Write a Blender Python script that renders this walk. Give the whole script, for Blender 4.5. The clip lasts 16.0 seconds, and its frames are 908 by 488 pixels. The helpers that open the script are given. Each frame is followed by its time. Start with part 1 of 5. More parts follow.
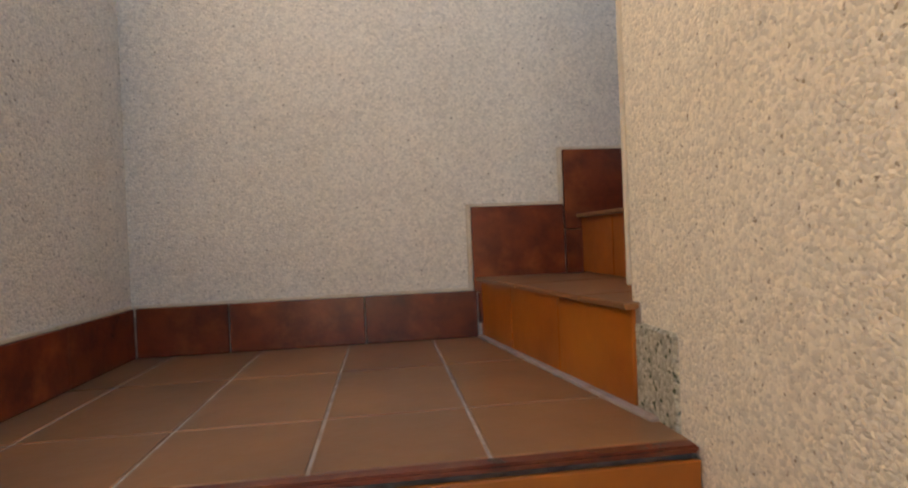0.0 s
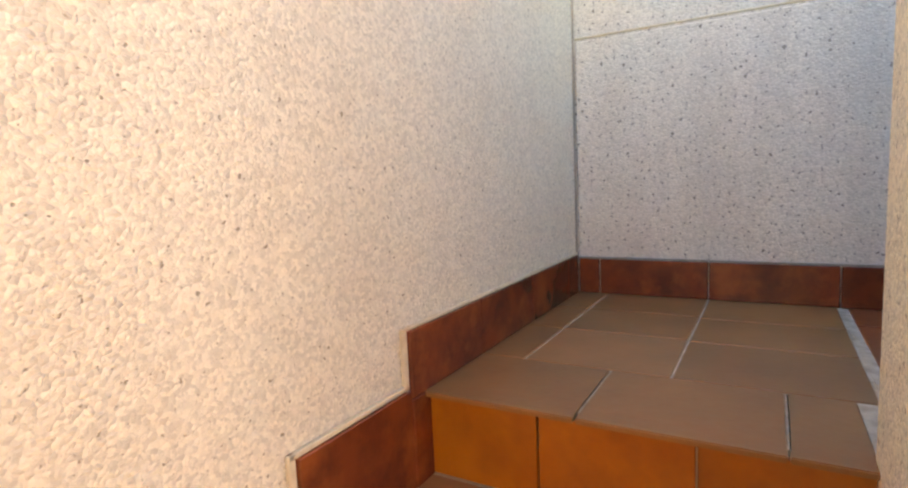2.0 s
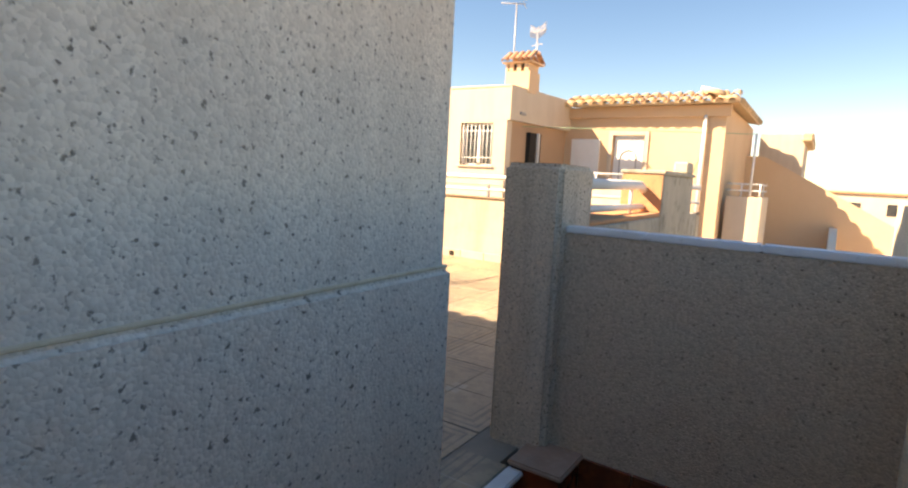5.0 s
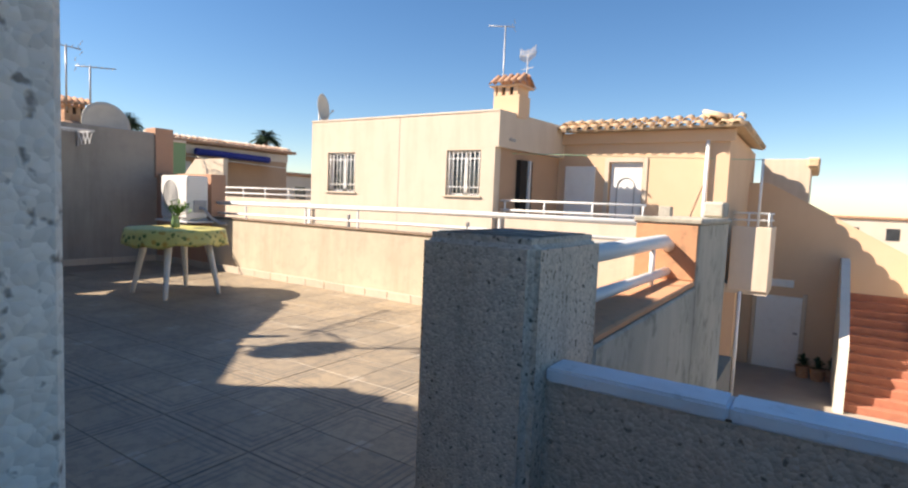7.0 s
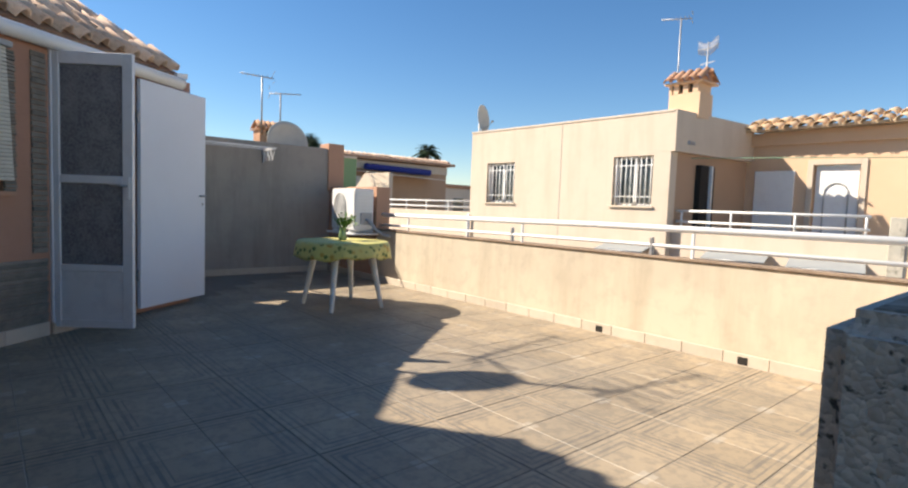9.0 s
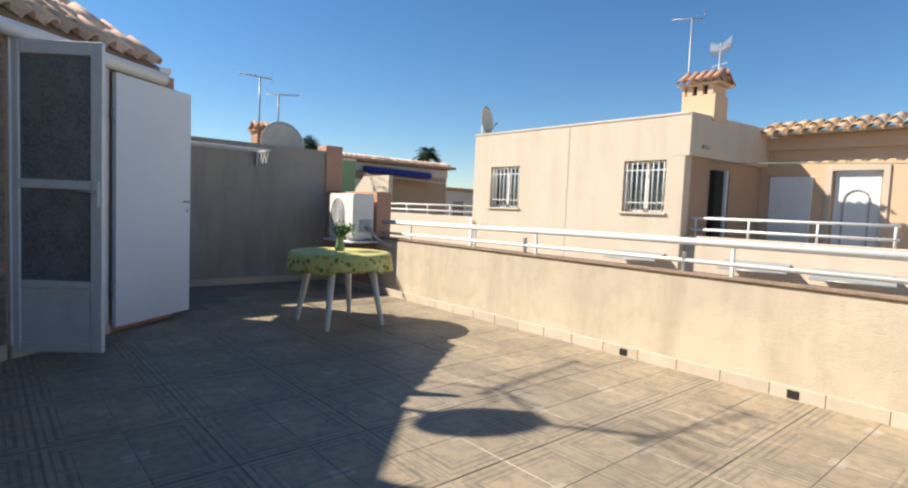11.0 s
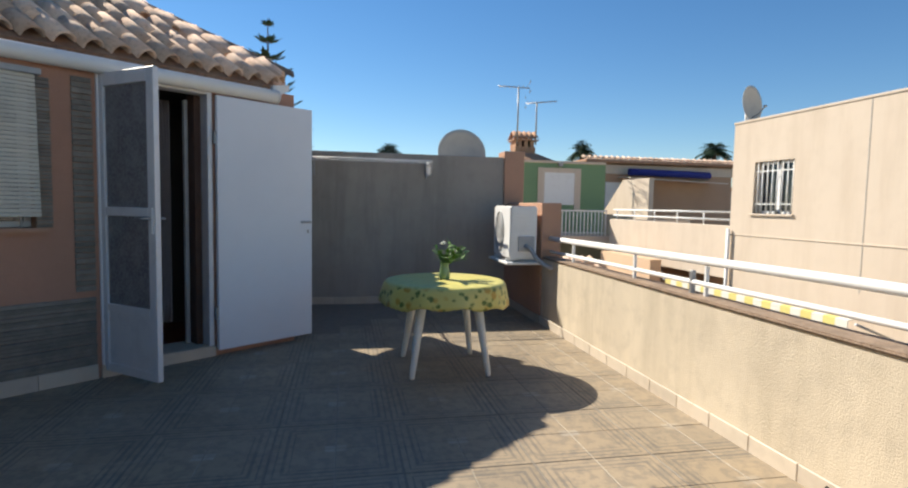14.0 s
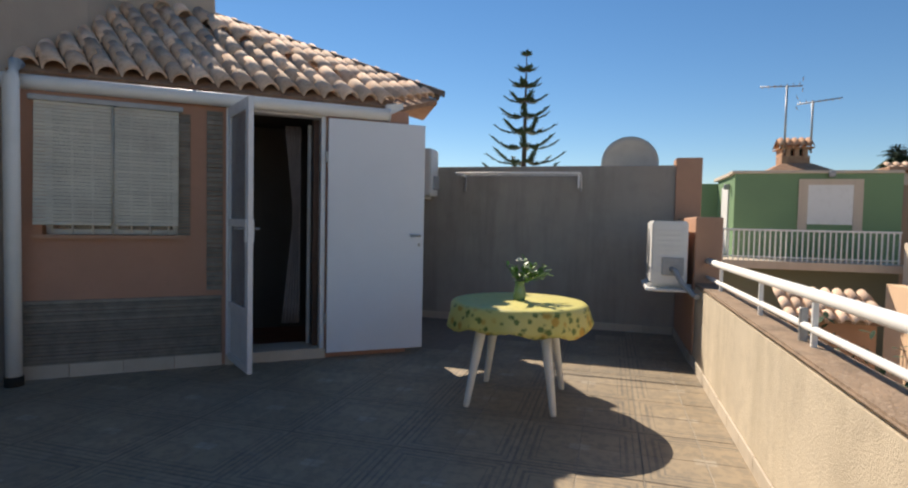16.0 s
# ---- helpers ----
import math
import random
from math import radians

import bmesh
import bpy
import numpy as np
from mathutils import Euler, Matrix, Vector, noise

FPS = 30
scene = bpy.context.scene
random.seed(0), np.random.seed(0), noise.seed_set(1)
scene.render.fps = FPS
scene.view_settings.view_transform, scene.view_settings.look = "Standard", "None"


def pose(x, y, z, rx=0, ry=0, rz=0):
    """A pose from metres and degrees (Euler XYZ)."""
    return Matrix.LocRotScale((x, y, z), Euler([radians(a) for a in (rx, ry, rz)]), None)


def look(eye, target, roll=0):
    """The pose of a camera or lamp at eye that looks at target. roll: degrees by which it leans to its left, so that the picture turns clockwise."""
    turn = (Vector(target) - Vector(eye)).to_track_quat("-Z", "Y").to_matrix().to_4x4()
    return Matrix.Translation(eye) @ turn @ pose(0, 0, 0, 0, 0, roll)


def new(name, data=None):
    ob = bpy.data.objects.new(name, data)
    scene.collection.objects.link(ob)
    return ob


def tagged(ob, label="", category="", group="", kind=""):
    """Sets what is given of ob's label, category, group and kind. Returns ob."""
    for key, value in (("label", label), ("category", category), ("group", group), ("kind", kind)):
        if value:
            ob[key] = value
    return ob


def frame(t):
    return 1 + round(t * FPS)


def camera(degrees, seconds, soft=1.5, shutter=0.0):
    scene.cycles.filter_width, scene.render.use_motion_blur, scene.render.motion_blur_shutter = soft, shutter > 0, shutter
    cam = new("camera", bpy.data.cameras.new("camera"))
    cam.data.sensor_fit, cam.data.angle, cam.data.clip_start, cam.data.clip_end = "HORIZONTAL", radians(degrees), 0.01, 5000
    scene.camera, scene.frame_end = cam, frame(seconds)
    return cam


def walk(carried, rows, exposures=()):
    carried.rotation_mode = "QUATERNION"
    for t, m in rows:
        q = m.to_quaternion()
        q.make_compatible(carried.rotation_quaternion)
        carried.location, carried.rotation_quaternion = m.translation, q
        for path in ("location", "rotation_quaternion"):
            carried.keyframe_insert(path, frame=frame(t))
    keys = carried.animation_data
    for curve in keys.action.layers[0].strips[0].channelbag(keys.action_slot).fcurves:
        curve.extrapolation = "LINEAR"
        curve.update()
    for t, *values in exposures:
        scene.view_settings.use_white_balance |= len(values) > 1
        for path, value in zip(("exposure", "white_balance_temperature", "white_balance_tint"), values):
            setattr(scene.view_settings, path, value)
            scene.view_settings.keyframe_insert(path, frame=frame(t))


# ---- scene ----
cam = camera(79.2, 16.0, soft=2.2)
PATH = [
    (0, (-1.945, -1.676, -0.243), (-1.692, 0.307, -0.264), -2.4),
    (0.5, (-2.012, -1.4, -0.103), (-1.422, 0.511, -0.095), -3.5),
    (1, (-2.077, -1.108, 0.158), (-1.088, 0.622, -0.012), -2.7),
    (1.5, (-2.034, -0.834, 0.293), (-0.662, 0.61, 0.097), -2.7),
    (2, (-1.922, -0.611, 0.417), (-0.204, 0.388, 0.191), -2.6),
    (2.5, (-1.704, -0.432, 0.602), (0.232, -0.048, 0.278), -2.2),
    (3, (-1.424, -0.33, 0.678), (0.534, -0.608, 0.379), -0.1),
    (3.5, (-1.18, -0.405, 0.744), (0.634, -1.209, 0.496), 2.2),
    (4, (-0.974, -0.456, 0.902), (0.511, -1.772, 0.653), 3.0),
    (4.5, (-0.814, -0.543, 1.014), (0.407, -2.104, 0.751), 3.2),
    (4.7, (-0.786, -0.608, 1.06), (0.347, -2.233, 0.788), 3.4),
    (6.8, (-0.405, -1.645, 1.207), (0.615, -3.359, 1.052), 2.5),
    (7, (-0.376, -1.691, 1.218), (0.714, -3.361, 1.066), 2.4),
    (7.2, (-0.338, -1.744, 1.225), (0.826, -3.363, 1.079), 2.2),
    (7.5, (-0.272, -1.82, 1.228), (1.006, -3.352, 1.088), 2.3),
    (8, (-0.159, -1.922, 1.222), (1.272, -3.312, 1.087), 2.4),
    (8.5, (-0.039, -1.976, 1.224), (1.469, -3.282, 1.085), 2.0),
    (11, (0.487, -2.255, 1.275), (1.994, -3.564, 1.149), 2.4),
    (11.5, (0.616, -2.411, 1.339), (2.187, -3.643, 1.217), 2.6),
    (12, (0.707, -2.622, 1.348), (2.354, -3.75, 1.232), 3.0),
    (12.5, (0.771, -2.912, 1.387), (2.514, -3.887, 1.271), 3.2),
    (13, (0.84, -3.234, 1.391), (2.679, -4.009, 1.261), 2.8),
    (13.5, (0.9, -3.619, 1.401), (2.815, -4.179, 1.261), 1.8),
    (14, (0.92, -4.063, 1.413), (2.876, -4.456, 1.273), 1.1),
    (14.5, (1.033, -4.472, 1.397), (3.01, -4.744, 1.277), 0.8),
    (15, (1.108, -4.878, 1.41), (3.104, -4.907, 1.295), 1.0),
    (15.5, (1.175, -5.176, 1.412), (3.154, -4.907, 1.307), 1.1),
    (16, (1.312, -5.422, 1.376), (3.234, -4.876, 1.294), 1.2),
]
EXPOSURES = [(0.0, 2.5, 8800, 18), (0.5, 2.85, 6400, 7), (1.0, 3.1, 6900, 6), (1.5, 3.32, 7500, 7), (2.1, 3.65, 14000, 31), (3.0, 3.7, 14800, 31), (3.5, 3.25, 13000, 27), (4.0, 2.6, 10800, 18), (4.6, 2.05, 10600, 23), (7.0, 1.1, 7100, 16), (8.5, 1.03, 6900, 13), (11.0, 0.84, 6600, 10), (13.5, 0.78, 6550, 9), (16.0, 0.56, 7000, 13)]
walk(cam, [(t, look(eye, target, roll)) for t, eye, target, roll in PATH], EXPOSURES)


# ---- light ----
SUN = Vector((0.91, 0.737, 1.0)).normalized()
world = bpy.data.worlds.new("sky")
scene.world = world
world.use_nodes = True
wn = world.node_tree.nodes
sky = wn.new("ShaderNodeTexSky")
sky.sky_type = "NISHITA"
sky.sun_disc = False
sky.sun_elevation = math.asin(SUN.z)
sky.sun_rotation = math.atan2(SUN.x, SUN.y)
sky.air_density, sky.dust_density, sky.ozone_density = 1.0, 0.0, 4.0
wn["Background"].inputs["Strength"].default_value = 0.075
deep = wn.new("ShaderNodeHueSaturation")
deep.inputs["Saturation"].default_value = 1.2
world.node_tree.links.new(sky.outputs["Color"], deep.inputs["Color"])
world.node_tree.links.new(deep.outputs["Color"], wn["Background"].inputs["Color"])
sun = new("sun", bpy.data.lights.new("sun", "SUN"))
sun.data.energy, sun.data.angle, sun.data.color = 5.0, radians(0.5), (1.0, 0.93, 0.82)
sun.matrix_world = look((0, 0, 30), Vector((0, 0, 30)) - SUN)


# ---- materials ----
def node(nt, kind, x=0, **values):
    n = nt.nodes.new(kind)
    for key, value in values.items():
        n.inputs[key].default_value = value
    return n


def surface(name, colour, rough=0.7, metal=0.0, spots=(), bump=0.0, bump_scale=60.0, spec=0.3, island=0.0, random_object=0.0):
    """A procedural surface. spots: (scale, low, high, colour, strength) layers of noise laid over the colour."""
    m = bpy.data.materials.new(name)
    m.use_nodes = True
    nt = m.node_tree
    b = nt.nodes["Principled BSDF"]
    b.inputs["Roughness"].default_value, b.inputs["Metallic"].default_value = rough, metal
    b.inputs["Specular IOR Level"].default_value = spec
    geo = nt.nodes.new("ShaderNodeNewGeometry")
    last = None
    rgb = nt.nodes.new("ShaderNodeRGB")
    rgb.outputs[0].default_value = (*colour, 1)
    last = rgb.outputs[0]
    for scale, low, high, tint, strength in spots:
        tex = node(nt, "ShaderNodeTexNoise", Scale=scale, Detail=4.0, Roughness=0.6)
        nt.links.new(geo.outputs["Position"], tex.inputs["Vector"])
        ramp = nt.nodes.new("ShaderNodeMapRange")
        ramp.inputs["From Min"].default_value, ramp.inputs["From Max"].default_value = low, high
        ramp.inputs["To Max"].default_value = strength
        nt.links.new(tex.outputs["Fac"], ramp.inputs["Value"])
        mix = nt.nodes.new("ShaderNodeMix")
        mix.data_type = "RGBA"
        mix.inputs[7].default_value = (*tint, 1)
        nt.links.new(ramp.outputs[0], mix.inputs[0])
        nt.links.new(last, mix.inputs[6])
        last = mix.outputs[2]
    if island or random_object:
        hsv = nt.nodes.new("ShaderNodeHueSaturation")
        r = nt.nodes.new("ShaderNodeMapRange")
        k = island or random_object
        r.inputs["To Min"].default_value, r.inputs["To Max"].default_value = 1 - k, 1 + k
        if island:
            nt.links.new(geo.outputs["Random Per Island"], r.inputs["Value"])
        else:
            nt.links.new(nt.nodes.new("ShaderNodeObjectInfo").outputs["Random"], r.inputs["Value"])
        nt.links.new(r.outputs[0], hsv.inputs["Value"])
        nt.links.new(last, hsv.inputs["Color"])
        last = hsv.outputs[0]
    nt.links.new(last, b.inputs["Base Color"])
    if bump:
        tex = node(nt, "ShaderNodeTexNoise", Scale=bump_scale, Detail=3.0)
        nt.links.new(geo.outputs["Position"], tex.inputs["Vector"])
        bp = nt.nodes.new("ShaderNodeBump")
        bp.inputs["Strength"].default_value, bp.inputs["Distance"].default_value = bump, 0.01
        nt.links.new(tex.outputs["Fac"], bp.inputs["Height"])
        nt.links.new(bp.outputs[0], b.inputs["Normal"])
    return m


def pebbledash(name, colour, pit, dark, scale=90.0, pits=0.35, relief=0.8, grain=0.25, streak=None):
    """Rough-cast render: grains by Voronoi cells, dark pits, broad stains."""
    m = surface(name, colour, 0.95, spots=((2.2, 0.45, 0.75, dark, 0.35), (9.0, 0.5, 0.75, dark, 0.2)), spec=0.1)
    nt = m.node_tree
    b = nt.nodes["Principled BSDF"]
    geo = next(n for n in nt.nodes if n.type == "NEW_GEOMETRY")
    last = b.inputs["Base Color"].links[0].from_socket
    warp = node(nt, "ShaderNodeTexNoise", Scale=scale * 0.35, Detail=2.0)
    add = nt.nodes.new("ShaderNodeVectorMath")
    add.operation = "MULTIPLY_ADD"
    add.inputs[1].default_value = (0.01, 0.01, 0.01)
    nt.links.new(geo.outputs["Position"], warp.inputs["Vector"])
    nt.links.new(warp.outputs["Color"], add.inputs[0])
    nt.links.new(geo.outputs["Position"], add.inputs[2])
    vor = node(nt, "ShaderNodeTexVoronoi", Scale=scale)
    nt.links.new(add.outputs[0], vor.inputs["Vector"])
    # grain tone
    sep = nt.nodes.new("ShaderNodeSeparateColor")
    nt.links.new(vor.outputs["Color"], sep.inputs[0])
    hsv = nt.nodes.new("ShaderNodeHueSaturation")
    r = nt.nodes.new("ShaderNodeMapRange")
    r.inputs["To Min"].default_value, r.inputs["To Max"].default_value = 1 - grain, 1 + grain
    nt.links.new(sep.outputs[0], r.inputs["Value"])
    nt.links.new(r.outputs[0], hsv.inputs["Value"])
    nt.links.new(last, hsv.inputs["Color"])
    # pits
    tex = node(nt, "ShaderNodeTexNoise", Scale=scale * 0.55, Detail=2.0, Roughness=0.5)
    nt.links.new(geo.outputs["Position"], tex.inputs["Vector"])
    pr = nt.nodes.new("ShaderNodeMapRange")
    pr.inputs["From Min"].default_value, pr.inputs["From Max"].default_value = 0.68 - 0.12 * pits, 0.76 - 0.1 * pits
    nt.links.new(tex.outputs["Fac"], pr.inputs["Value"])
    mix = nt.nodes.new("ShaderNodeMix")
    mix.data_type = "RGBA"
    mix.inputs[7].default_value = (*pit, 1)
    nt.links.new(pr.outputs[0], mix.inputs[0])
    nt.links.new(hsv.outputs[0], mix.inputs[6])
    nt.links.new(mix.outputs[2], b.inputs["Base Color"])
    height = nt.nodes.new("ShaderNodeMath")
    height.operation = "ADD"
    nt.links.new(vor.outputs["Distance"], height.inputs[0])
    nt.links.new(pr.outputs[0], height.inputs[1])
    bp = nt.nodes.new("ShaderNodeBump")
    bp.invert = True
    bp.inputs["Strength"].default_value, bp.inputs["Distance"].default_value = relief, 0.006
    nt.links.new(height.outputs[0], bp.inputs["Height"])
    nt.links.new(bp.outputs[0], b.inputs["Normal"])
    return m


M_CREAM = pebbledash("cream_roughcast", (0.76, 0.68, 0.56), (0.34, 0.28, 0.21), (0.64, 0.56, 0.45), 165, 0.32, 0.45, 0.15)
M_GREYCAST = pebbledash("grey_roughcast", (0.72, 0.66, 0.58), (0.22, 0.19, 0.165), (0.58, 0.53, 0.47), 130, 0.56, 0.35, 0.12)
M_PARCAST = pebbledash("brown_roughcast", (0.52, 0.41, 0.32), (0.24, 0.18, 0.14), (0.4, 0.31, 0.24), 150, 0.35, 0.4, 0.15)
M_PILLAR = pebbledash("weathered_roughcast", (0.6, 0.51, 0.41), (0.13, 0.11, 0.09), (0.36, 0.31, 0.25), 190, 0.55, 0.4, 0.18)
M_RENDER = surface("sandy_render", (0.62, 0.53, 0.4), 0.95, spots=((1.2, 0.4, 0.7, (0.42, 0.36, 0.28), 0.6), (7, 0.5, 0.8, (0.34, 0.29, 0.23), 0.4)), bump=0.4, bump_scale=120, spec=0.1)
M_GREYWALL = surface("grey_render", (0.40, 0.36, 0.31), 0.95, spots=((0.8, 0.4, 0.7, (0.3, 0.27, 0.24), 0.7), (5, 0.5, 0.8, (0.26, 0.24, 0.21), 0.4)), bump=0.3, bump_scale=140, spec=0.1)
M_PINK = surface("salmon_render", (0.52, 0.31, 0.21), 0.95, spots=((1.5, 0.45, 0.7, (0.42, 0.25, 0.17), 0.5), (14, 0.5, 0.8, (0.4, 0.25, 0.18), 0.3)), bump=0.3, bump_scale=120, spec=0.1)
M_HOUSE = surface("salmon_house_paint", (0.5, 0.275, 0.19), 0.95, spots=((1.5, 0.45, 0.7, (0.43, 0.24, 0.165), 0.6), (18, 0.5, 0.75, (0.4, 0.22, 0.15), 0.3)), bump=0.35, bump_scale=130, spec=0.1)
M_FACADE = surface("sand_facade", (0.62, 0.52, 0.41), 0.95, spots=((0.5, 0.4, 0.7, (0.57, 0.47, 0.37), 0.6), (4, 0.5, 0.8, (0.52, 0.43, 0.33), 0.3)), bump=0.2, bump_scale=90, spec=0.1)
M_PEACH = surface("peach_facade", (0.68, 0.48, 0.32), 0.95, spots=((0.5, 0.4, 0.7, (0.58, 0.38, 0.24), 0.6),), bump=0.2, bump_scale=90, spec=0.1)
M_GREEN = surface("green_facade", (0.2, 0.31, 0.17), 0.95, spots=((0.6, 0.4, 0.7, (0.17, 0.26, 0.15), 0.6),), bump=0.2, spec=0.1)
M_WHITE = surface("white_paint", (0.78, 0.77, 0.74), 0.45, spots=((6, 0.5, 0.8, (0.62, 0.6, 0.56), 0.4),), bump=0.05)
M_WHITEDOOR = surface("white_door_enamel", (0.74, 0.76, 0.8), 0.4, spots=((1.4, 0.45, 0.8, (0.66, 0.69, 0.74), 0.6),))
M_PLASTIC = surface("white_plastic", (0.78, 0.76, 0.7), 0.4, spots=((20, 0.55, 0.8, (0.55, 0.52, 0.46), 0.3),))
M_ALU = surface("pale_aluminium", (0.72, 0.71, 0.71), 0.4, 0.1, spots=((9, 0.5, 0.8, (0.45, 0.45, 0.46), 0.4),))
M_TILE = surface("terracotta_floor_tile", (0.27, 0.07, 0.028), 0.3, spots=((5, 0.35, 0.7, (0.17, 0.045, 0.02), 0.8), (40, 0.5, 0.8, (0.34, 0.13, 0.06), 0.25)), bump=0.08, bump_scale=30, spec=0.3, random_object=0.12)
M_TAN = surface("tan_stair_tile", (0.34, 0.145, 0.055), 0.34, spots=((4, 0.35, 0.7, (0.22, 0.1, 0.045), 0.8), (50, 0.5, 0.8, (0.26, 0.17, 0.1), 0.3)), bump=0.08, bump_scale=30, spec=0.4, random_object=0.12)
M_RISER = surface("ochre_riser_tile", (0.44, 0.125, 0.016), 0.3, spots=((7, 0.35, 0.7, (0.26, 0.06, 0.012), 0.85), (2.5, 0.5, 0.7, (0.5, 0.17, 0.025), 0.5)), bump=0.06, bump_scale=25, spec=0.5, random_object=0.12)
M_SKIRT = surface("dark_red_skirting_tile", (0.2, 0.042, 0.016), 0.25, spots=((11, 0.38, 0.66, (0.085, 0.02, 0.012), 0.85), (7, 0.5, 0.7, (0.33, 0.085, 0.028), 0.7)), bump=0.05, bump_scale=25, spec=0.5, random_object=0.15)
M_GROUT = surface("pale_grout", (0.5, 0.41, 0.33), 0.9, spots=((30, 0.4, 0.7, (0.25, 0.19, 0.14), 0.7),), bump=0.2)
M_MARBLE = surface("white_marble", (0.7, 0.7, 0.68), 0.2, spots=((6, 0.45, 0.7, (0.5, 0.5, 0.5), 0.5),), spec=0.5)
M_CLAY = surface("clay_roof_tile", (0.36, 0.2, 0.125), 0.9, spots=((7, 0.4, 0.7, (0.5, 0.34, 0.22), 0.7), (25, 0.5, 0.8, (0.18, 0.12, 0.09), 0.6)), bump=0.3, island=0.25, spec=0.15)
M_CLAYPALE = surface("pale_clay_roof_tile", (0.6, 0.42, 0.26), 0.9, spots=((5, 0.4, 0.7, (0.68, 0.54, 0.36), 0.7), (25, 0.5, 0.8, (0.35, 0.24, 0.16), 0.5)), bump=0.3, island=0.2, spec=0.15)
M_DARK = surface("dark_interior", (0.03, 0.026, 0.022), 0.9, spots=((2, 0.4, 0.7, (0.02, 0.018, 0.016), 0.6),))
M_GROUND = surface("pale_street_paving", (0.34, 0.3, 0.25), 0.9, spots=((0.05, 0.4, 0.7, (0.42, 0.36, 0.3), 0.8), (2, 0.4, 0.7, (0.26, 0.23, 0.2), 0.5)), bump=0.2)


M_NEWEL = pebbledash("warm_roughcast", (0.84, 0.73, 0.56), (0.4, 0.3, 0.2), (0.72, 0.6, 0.44), 180, 0.38, 0.42, 0.16)
M_MOSS = pebbledash("mossy_roughcast", (0.5, 0.45, 0.34), (0.1, 0.11, 0.06), (0.18, 0.2, 0.12), 140, 0.8, 0.6, 0.3)
M_TRIM = surface("cream_mortar", (0.66, 0.55, 0.4), 0.9, spots=((25, 0.45, 0.7, (0.5, 0.38, 0.25), 0.6),), bump=0.2)
M_GAP = surface("dark_joint", (0.45, 0.4, 0.34), 0.95, spots=((20, 0.45, 0.7, (0.3, 0.27, 0.23), 0.7),))
M_CAP = surface("white_cap_paint", (0.72, 0.74, 0.76), 0.5, spots=((8, 0.5, 0.75, (0.5, 0.5, 0.5), 0.5), (40, 0.6, 0.75, (0.3, 0.3, 0.3), 0.5)), bump=0.1)
M_LICHEN = surface("lichen_concrete", (0.2, 0.15, 0.11), 0.95, spots=((14, 0.45, 0.62, (0.5, 0.42, 0.34), 0.8), (60, 0.5, 0.7, (0.04, 0.04, 0.035), 0.6)), bump=0.8, bump_scale=90, spec=0.1)
M_MORTAR = surface("white_mortar", (0.42, 0.33, 0.27), 0.9, spots=((22, 0.4, 0.7, (0.33, 0.22, 0.16), 0.8),), bump=0.5, bump_scale=60)
M_SLATEEDGE = surface("grey_mortar", (0.3, 0.28, 0.25), 0.9, spots=((22, 0.4, 0.7, (0.18, 0.17, 0.15), 0.8),), bump=0.3)
M_PINKTILE = surface("pale_terracotta", (0.42, 0.26, 0.19), 0.6, spots=((9, 0.4, 0.7, (0.3, 0.18, 0.13), 0.7), (50, 0.5, 0.8, (0.55, 0.42, 0.34), 0.4)), bump=0.2)
M_TERRGROUT = surface("terrace_grout", (0.27, 0.23, 0.18), 0.95, spots=((14, 0.4, 0.7, (0.2, 0.18, 0.15), 0.6),))
M_COPING = surface("brown_coping", (0.33, 0.24, 0.17), 0.95, spots=((6, 0.4, 0.7, (0.2, 0.15, 0.11), 0.8), (40, 0.5, 0.75, (0.45, 0.36, 0.28), 0.5)), bump=0.7, bump_scale=70, spec=0.1)
M_OUTER = surface("weathered_outer_render", (0.5, 0.46, 0.38), 0.95, spots=((2.5, 0.45, 0.7, (0.3, 0.29, 0.25), 0.7), (12, 0.52, 0.7, (0.16, 0.16, 0.13), 0.7)), bump=0.4, spec=0.1)
M_PINKLIT = surface("peach_coping_paint", (0.56, 0.3, 0.17), 0.9, spots=((4, 0.45, 0.7, (0.44, 0.25, 0.15), 0.5), (30, 0.55, 0.75, (0.2, 0.14, 0.1), 0.5)), bump=0.2, spec=0.1)
M_CREAMTILE = surface("cream_ceramic", (0.56, 0.48, 0.38), 0.45, spots=((8, 0.45, 0.75, (0.44, 0.37, 0.29), 0.6),), bump=0.05, random_object=0.08)
M_METAL = surface("dull_zinc", (0.38, 0.38, 0.38), 0.5, 0.7, spots=((20, 0.45, 0.7, (0.25, 0.22, 0.2), 0.6),))
M_VASE = surface("green_glass", (0.2, 0.3, 0.14), 0.1, spots=((20, 0.5, 0.8, (0.12, 0.2, 0.08), 0.5),), spec=0.6)
M_LEAF = surface("fresh_leaf", (0.09, 0.2, 0.03), 0.5, spots=((30, 0.4, 0.7, (0.16, 0.28, 0.05), 0.7),), island=0.3)
M_PETAL = surface("white_petal", (0.8, 0.8, 0.74), 0.6, spots=((30, 0.5, 0.8, (0.7, 0.72, 0.6), 0.5),))
M_GREYPLASTIC = surface("grey_plastic", (0.42, 0.42, 0.41), 0.5, spots=((12, 0.45, 0.75, (0.3, 0.3, 0.29), 0.6),))
M_DISH = surface("cream_dish_paint", (0.55, 0.51, 0.43), 0.6, spots=((7, 0.45, 0.75, (0.42, 0.38, 0.32), 0.6),))
